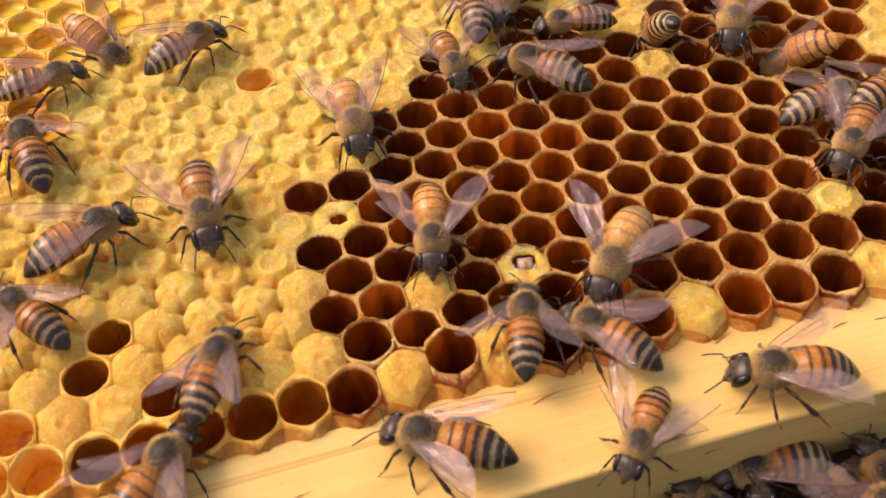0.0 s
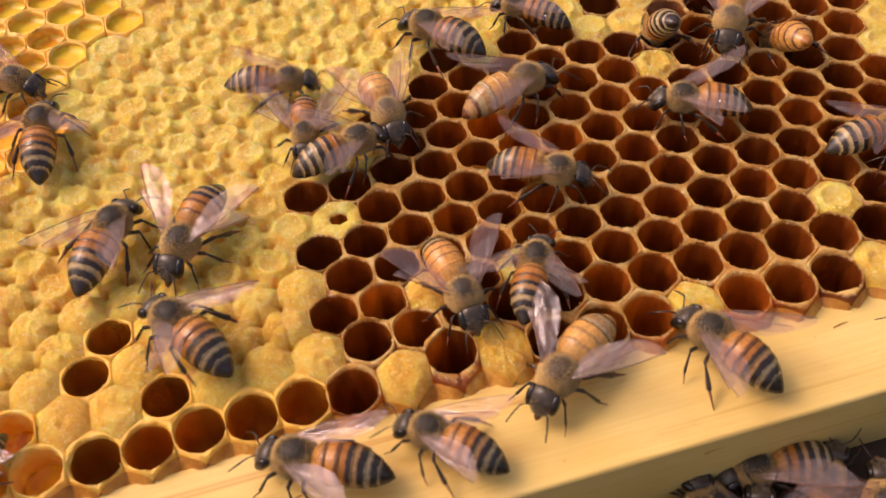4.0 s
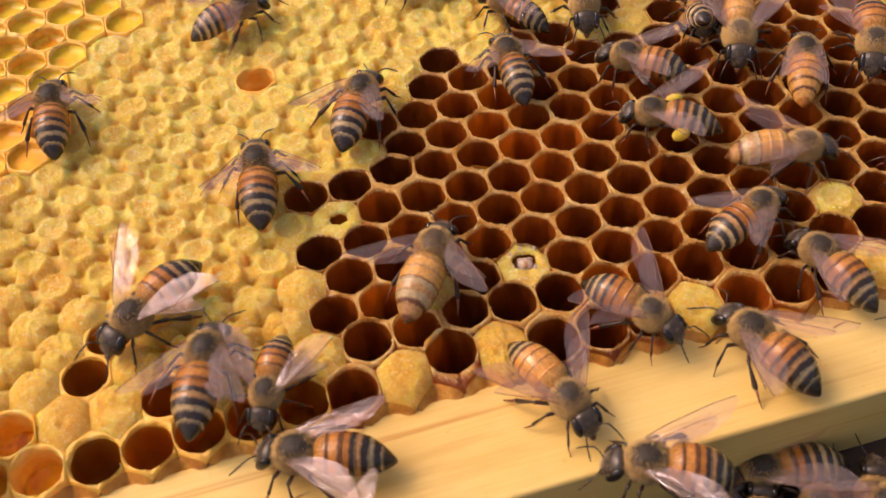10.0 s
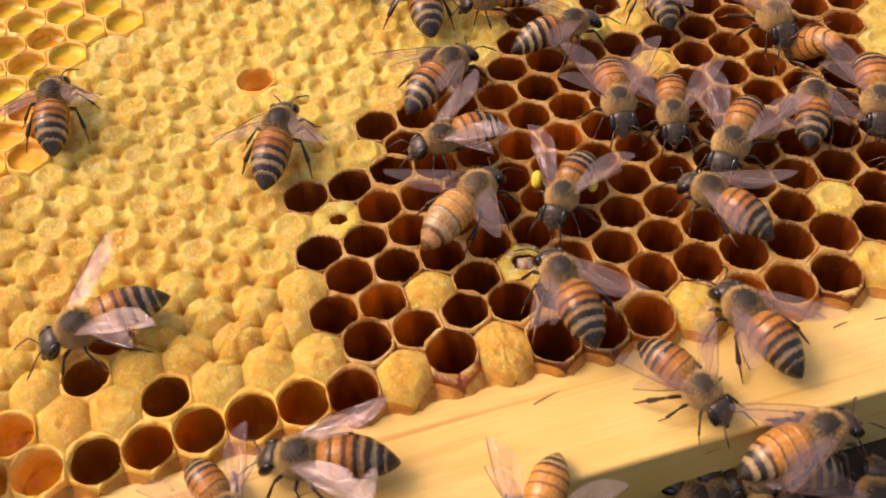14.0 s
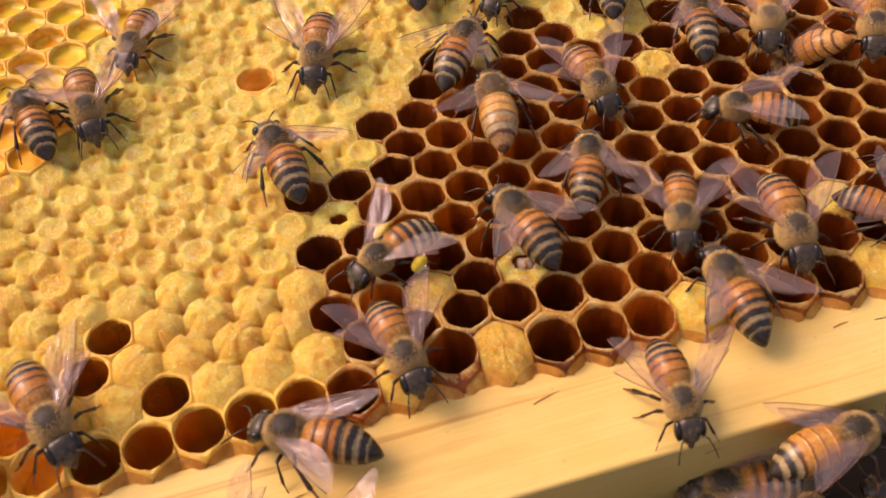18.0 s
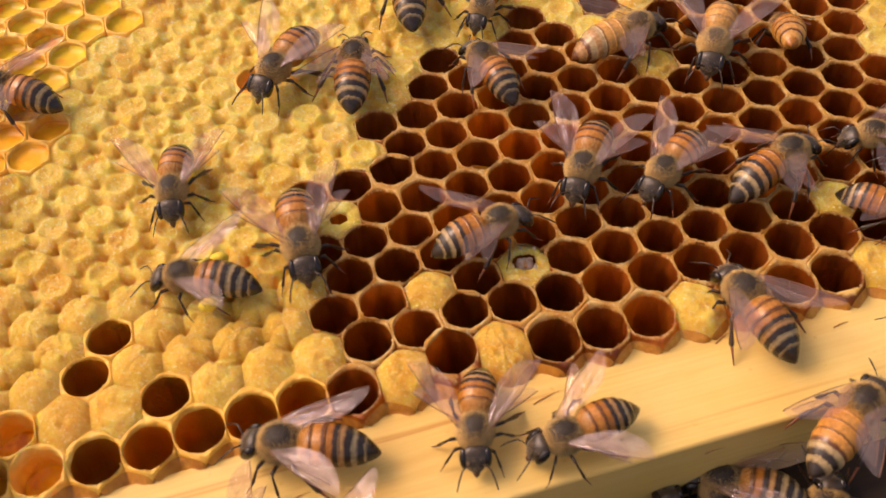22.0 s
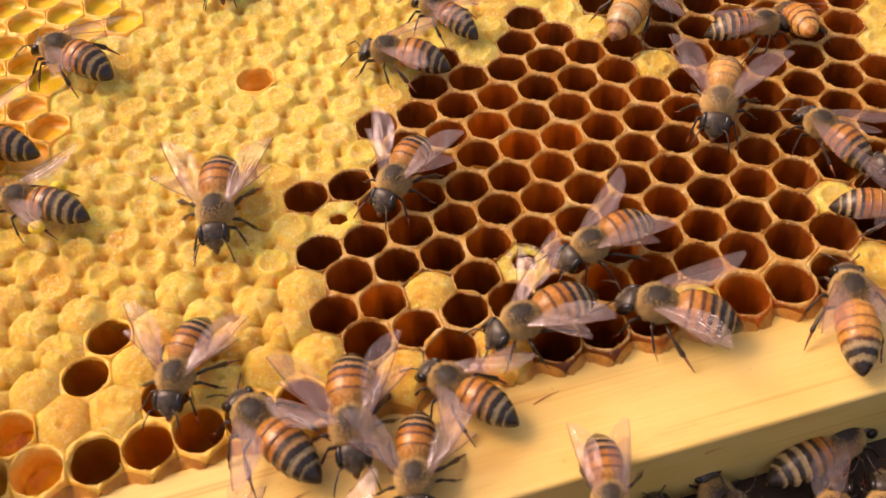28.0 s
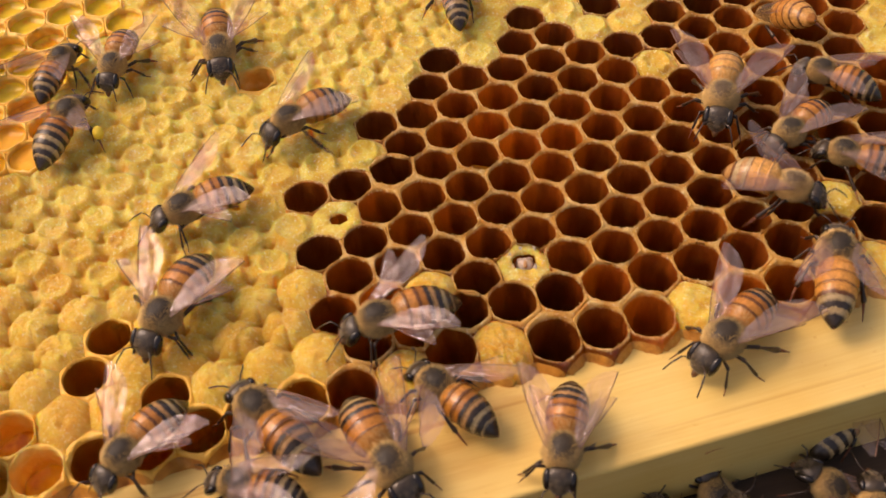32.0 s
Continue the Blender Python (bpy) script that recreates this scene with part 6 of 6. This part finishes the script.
    travel(bee("banded", "half", 0.96), [(0, at(61.4, 6.7, 0.3, 179)), (17, at(61.4, 6.7, 0.3, 179)), (18, at(53.1, 7.9, 0.3, 179)), (19, at(46.5, 9.5, 0.3, 176)), (20, at(51.2, 11.5, 0.3, 195)), (21, at(50.0, 12.2, 0.3, 190)), (22, at(49.9, 12.6, 0.3, 179)), (23, at(50.1, 12.8, 0.3, 170)), (24, at(47.1, 13.1, 0.3, 160)), (25, at(47.3, 14.8, 0.3, 170)), (28, at(44.4, 14.5, 0.3, 123)), (29, at(42.9, 15.4, 0.3, 189)), (30, at(42.6, 18.2, 0.3, 200)), (31, at(39.5, 15.9, 0.3, 208)), (32, at(40.5, 13.4, 0.3, 218))])
    travel(bee("golden", "half", 1.00), [(0, at(54.5, 8.3, 0.3, -170)), (27, at(54.5, 8.3, 0.3, -170)), (28, at(52.1, 8.4, 0.3, -170)), (29, at(43.2, 9.8, 0.3, -165)), (30, at(42.3, 11.8, 0.3, -186)), (31, at(39.5, 6.1, 0.3, -130)), (31.5, at(38.2, 3.9, 0.3, -94)), (32, at(39.2, 4.8, 0.3, -24))])
    travel(bee("banded", "half", 0.90), [(0, at(50.1, -13.1, -1.6, 139)), (22.5, at(50.1, -13.1, -1.6, 139)), (23.5, at(46.5, -11.4, -1.6, 133)), (24, at(41.1, -8.6, -1.6, 129)), (25, at(36.0, -3.0, 0.1, 126)), (25.5, at(35.0, -2.8, 0.3, 131)), (26.25, at(40.2, 1.0, 0.3, 86)), (27, at(45.4, 4.7, 0.3, 40)), (28, at(60.8, 7.2, 0.3, 20)), (32, at(60.8, 7.2, 0.3, 20))])
    travel(bee("dark", "folded", 0.93), [(0, at(41.5, 46.5, 0.3, -66)), (24, at(41.5, 46.5, 0.3, -66)), (25, at(38.7, 32.1, 0.3, -52)), (28, at(41.4, 33.4, 0.3, 9)), (29, at(40.5, 37.0, 0.3, 44)), (30, at(40.2, 42.2, 0.3, 75)), (31, at(42.7, 52.1, 0.3, 75)), (32, at(42.7, 52.1, 0.3, 75))])
    travel(bee("dark", "half", 0.90), [(0, at(54.7, 2.5, 0.3, 173)), (29, at(54.7, 2.5, 0.3, 173)), (30, at(46.2, 4.1, 0.3, 170)), (31, at(46.6, 6.7, 0.3, 162)), (32, at(46.0, 10.0, 0.3, 156))])
    travel(bee("banded", "half", 0.90), [(0, at(60.9, 20.8, 0.3, 179)), (30, at(60.9, 20.8, 0.3, 179)), (31, at(50.8, 16.9, 0.3, 166)), (32, at(46.6, 23.9, 0.3, 144))])
    travel(bee("dark", "half", 1.05), [(0, at(37.1, 61.1, 0.3, 91)), (15, at(37.1, 61.1, 0.3, 91)), (16, at(35.0, 47.8, 0.3, 92)), (17, at(33.9, 39.4, 0.3, 95)), (18, at(33.2, 36.8, 0.3, 90)), (19, at(30.7, 41.3, 0.3, 89)), (20, at(31.2, 51.9, 0.3, 88)), (32, at(31.2, 51.9, 0.3, 88))])
    travel(bee("dark", "half", 1.05), [(0, at(23.7, 62.8, 0.3, 91)), (16, at(23.7, 62.8, 0.3, 91)), (17, at(22.4, 49.3, 0.3, 91)), (18, at(22.7, 44.5, 0.3, 92)), (19, at(23.1, 44.2, 0.3, 91)), (20, at(23.3, 51.2, 0.3, 89)), (21, at(24.5, 63.4, 0.3, 90)), (32, at(24.5, 63.4, 0.3, 90))])
    travel(bee("banded", "half", 0.99), [(0, at(-27.3, 51.1, 0.3, -103)), (22.5, at(-27.3, 51.1, 0.3, -103)), (23, at(-28.0, 42.6, 0.3, -106)), (24, at(-29.0, 33.6, 0.3, -127)), (25, at(-43.9, 26.2, 0.3, -165)), (25.5, at(-50.1, 24.7, 0.3, -166)), (26.5, at(-61.1, 21.0, 0.3, -162)), (27.5, at(-68.4, 21.4, 0.3, -162)), (32, at(-68.4, 21.4, 0.3, -162))])
    travel(bee("dark", "half", 0.90), [(0, at(-2.0, -34.4, -6.9, 75)), (22, at(-2.0, -34.4, -6.9, 75)), (23, at(-2.1, -29.9, -1.6, 80)), (24, at(-7.2, -30.0, -1.6, 155)), (25, at(-15.8, -30.1, -1.6, 168)), (26, at(-19.2, -34.8, -1.6, 160)), (30, at(-20.9, -35.0, -1.6, 172)), (31, at(-19.2, -28.3, -1.6, 176)), (32, at(-19.5, -28.8, -1.6, 169))])
    travel(bee("banded", "folded", 0.90), [(0, at(13.1, -39.3, -13.1, -88)), (23, at(13.1, -39.3, -13.1, -88)), (24, at(13.2, -35.0, -9.6, -88)), (26.5, at(13.6, -20.4, -1.6, -92)), (27.5, at(13.9, -26.5, -1.6, -92)), (28, at(15.5, -31.4, -1.6, -87)), (29, at(16.7, -35.1, -13.0, -89)), (32, at(16.7, -35.1, -13.0, -89))])
    travel(bee("banded", "spread", 1.09), [(0, at(-31.7, 55.3, 0.3, -85)), (27, at(-31.7, 55.3, 0.3, -85)), (28, at(-30.8, 48.4, 0.3, -86)), (29, at(-30.0, 42.2, 0.3, -86)), (30, at(-27.8, 38.2, 0.3, -78)), (31, at(-28.0, 35.2, 0.3, -79)), (32, at(-28.8, 31.7, 0.3, -82))])
    travel(bee("banded", "spread", 0.94), [(0, at(-47.5, 56.8, 0.3, -83)), (28, at(-47.5, 56.8, 0.3, -83)), (29, at(-45.3, 45.8, 0.3, -84)), (30, at(-41.9, 32.8, 0.3, -85)), (31, at(-44.1, 29.5, 0.3, -100)), (32, at(-42.6, 29.9, 0.3, -95))])
    travel(bee("banded", "half", 0.90), [(0, at(-65.0, 25.2, 0.3, -16)), (28, at(-65.0, 25.2, 0.3, -16)), (29, at(-59.0, 24.9, 0.3, -16)), (30, at(-51.4, 24.5, 0.3, -16)), (31, at(-51.3, 25.8, 0.3, 29)), (32, at(-49.7, 31.8, 0.3, 76))])
    travel(bee("dark", "half", 1.00), [(0, at(31.9, -26.7, -13.1, 85, 35)), (6, at(31.9, -26.7, -13.1, 85, 35)), (12, at(32.3, -25.8, -13.1, 84, 35)), (20, at(31.5, -25.8, -13.1, 84, 35)), (28, at(29.4, -27.6, -13.1, 86, 35)), (32, at(29.4, -27.6, -13.1, 86, 35))])
    travel(bee("dark", "half", 1.00), [(0, at(24.6, -25.6, -13.1, 91, 30)), (12, at(27.6, -24.8, -13.1, 86, 30)), (13, at(23.9, -24.7, -13.1, 159, 30)), (17, at(26.6, -25.7, -13.1, 99, 30)), (19, at(26.1, -24.8, -13.1, 101, 30)), (24, at(21.6, -27.8, -13.1, 102, 30)), (32, at(21.6, -27.8, -13.1, 102, 30))])


motions()
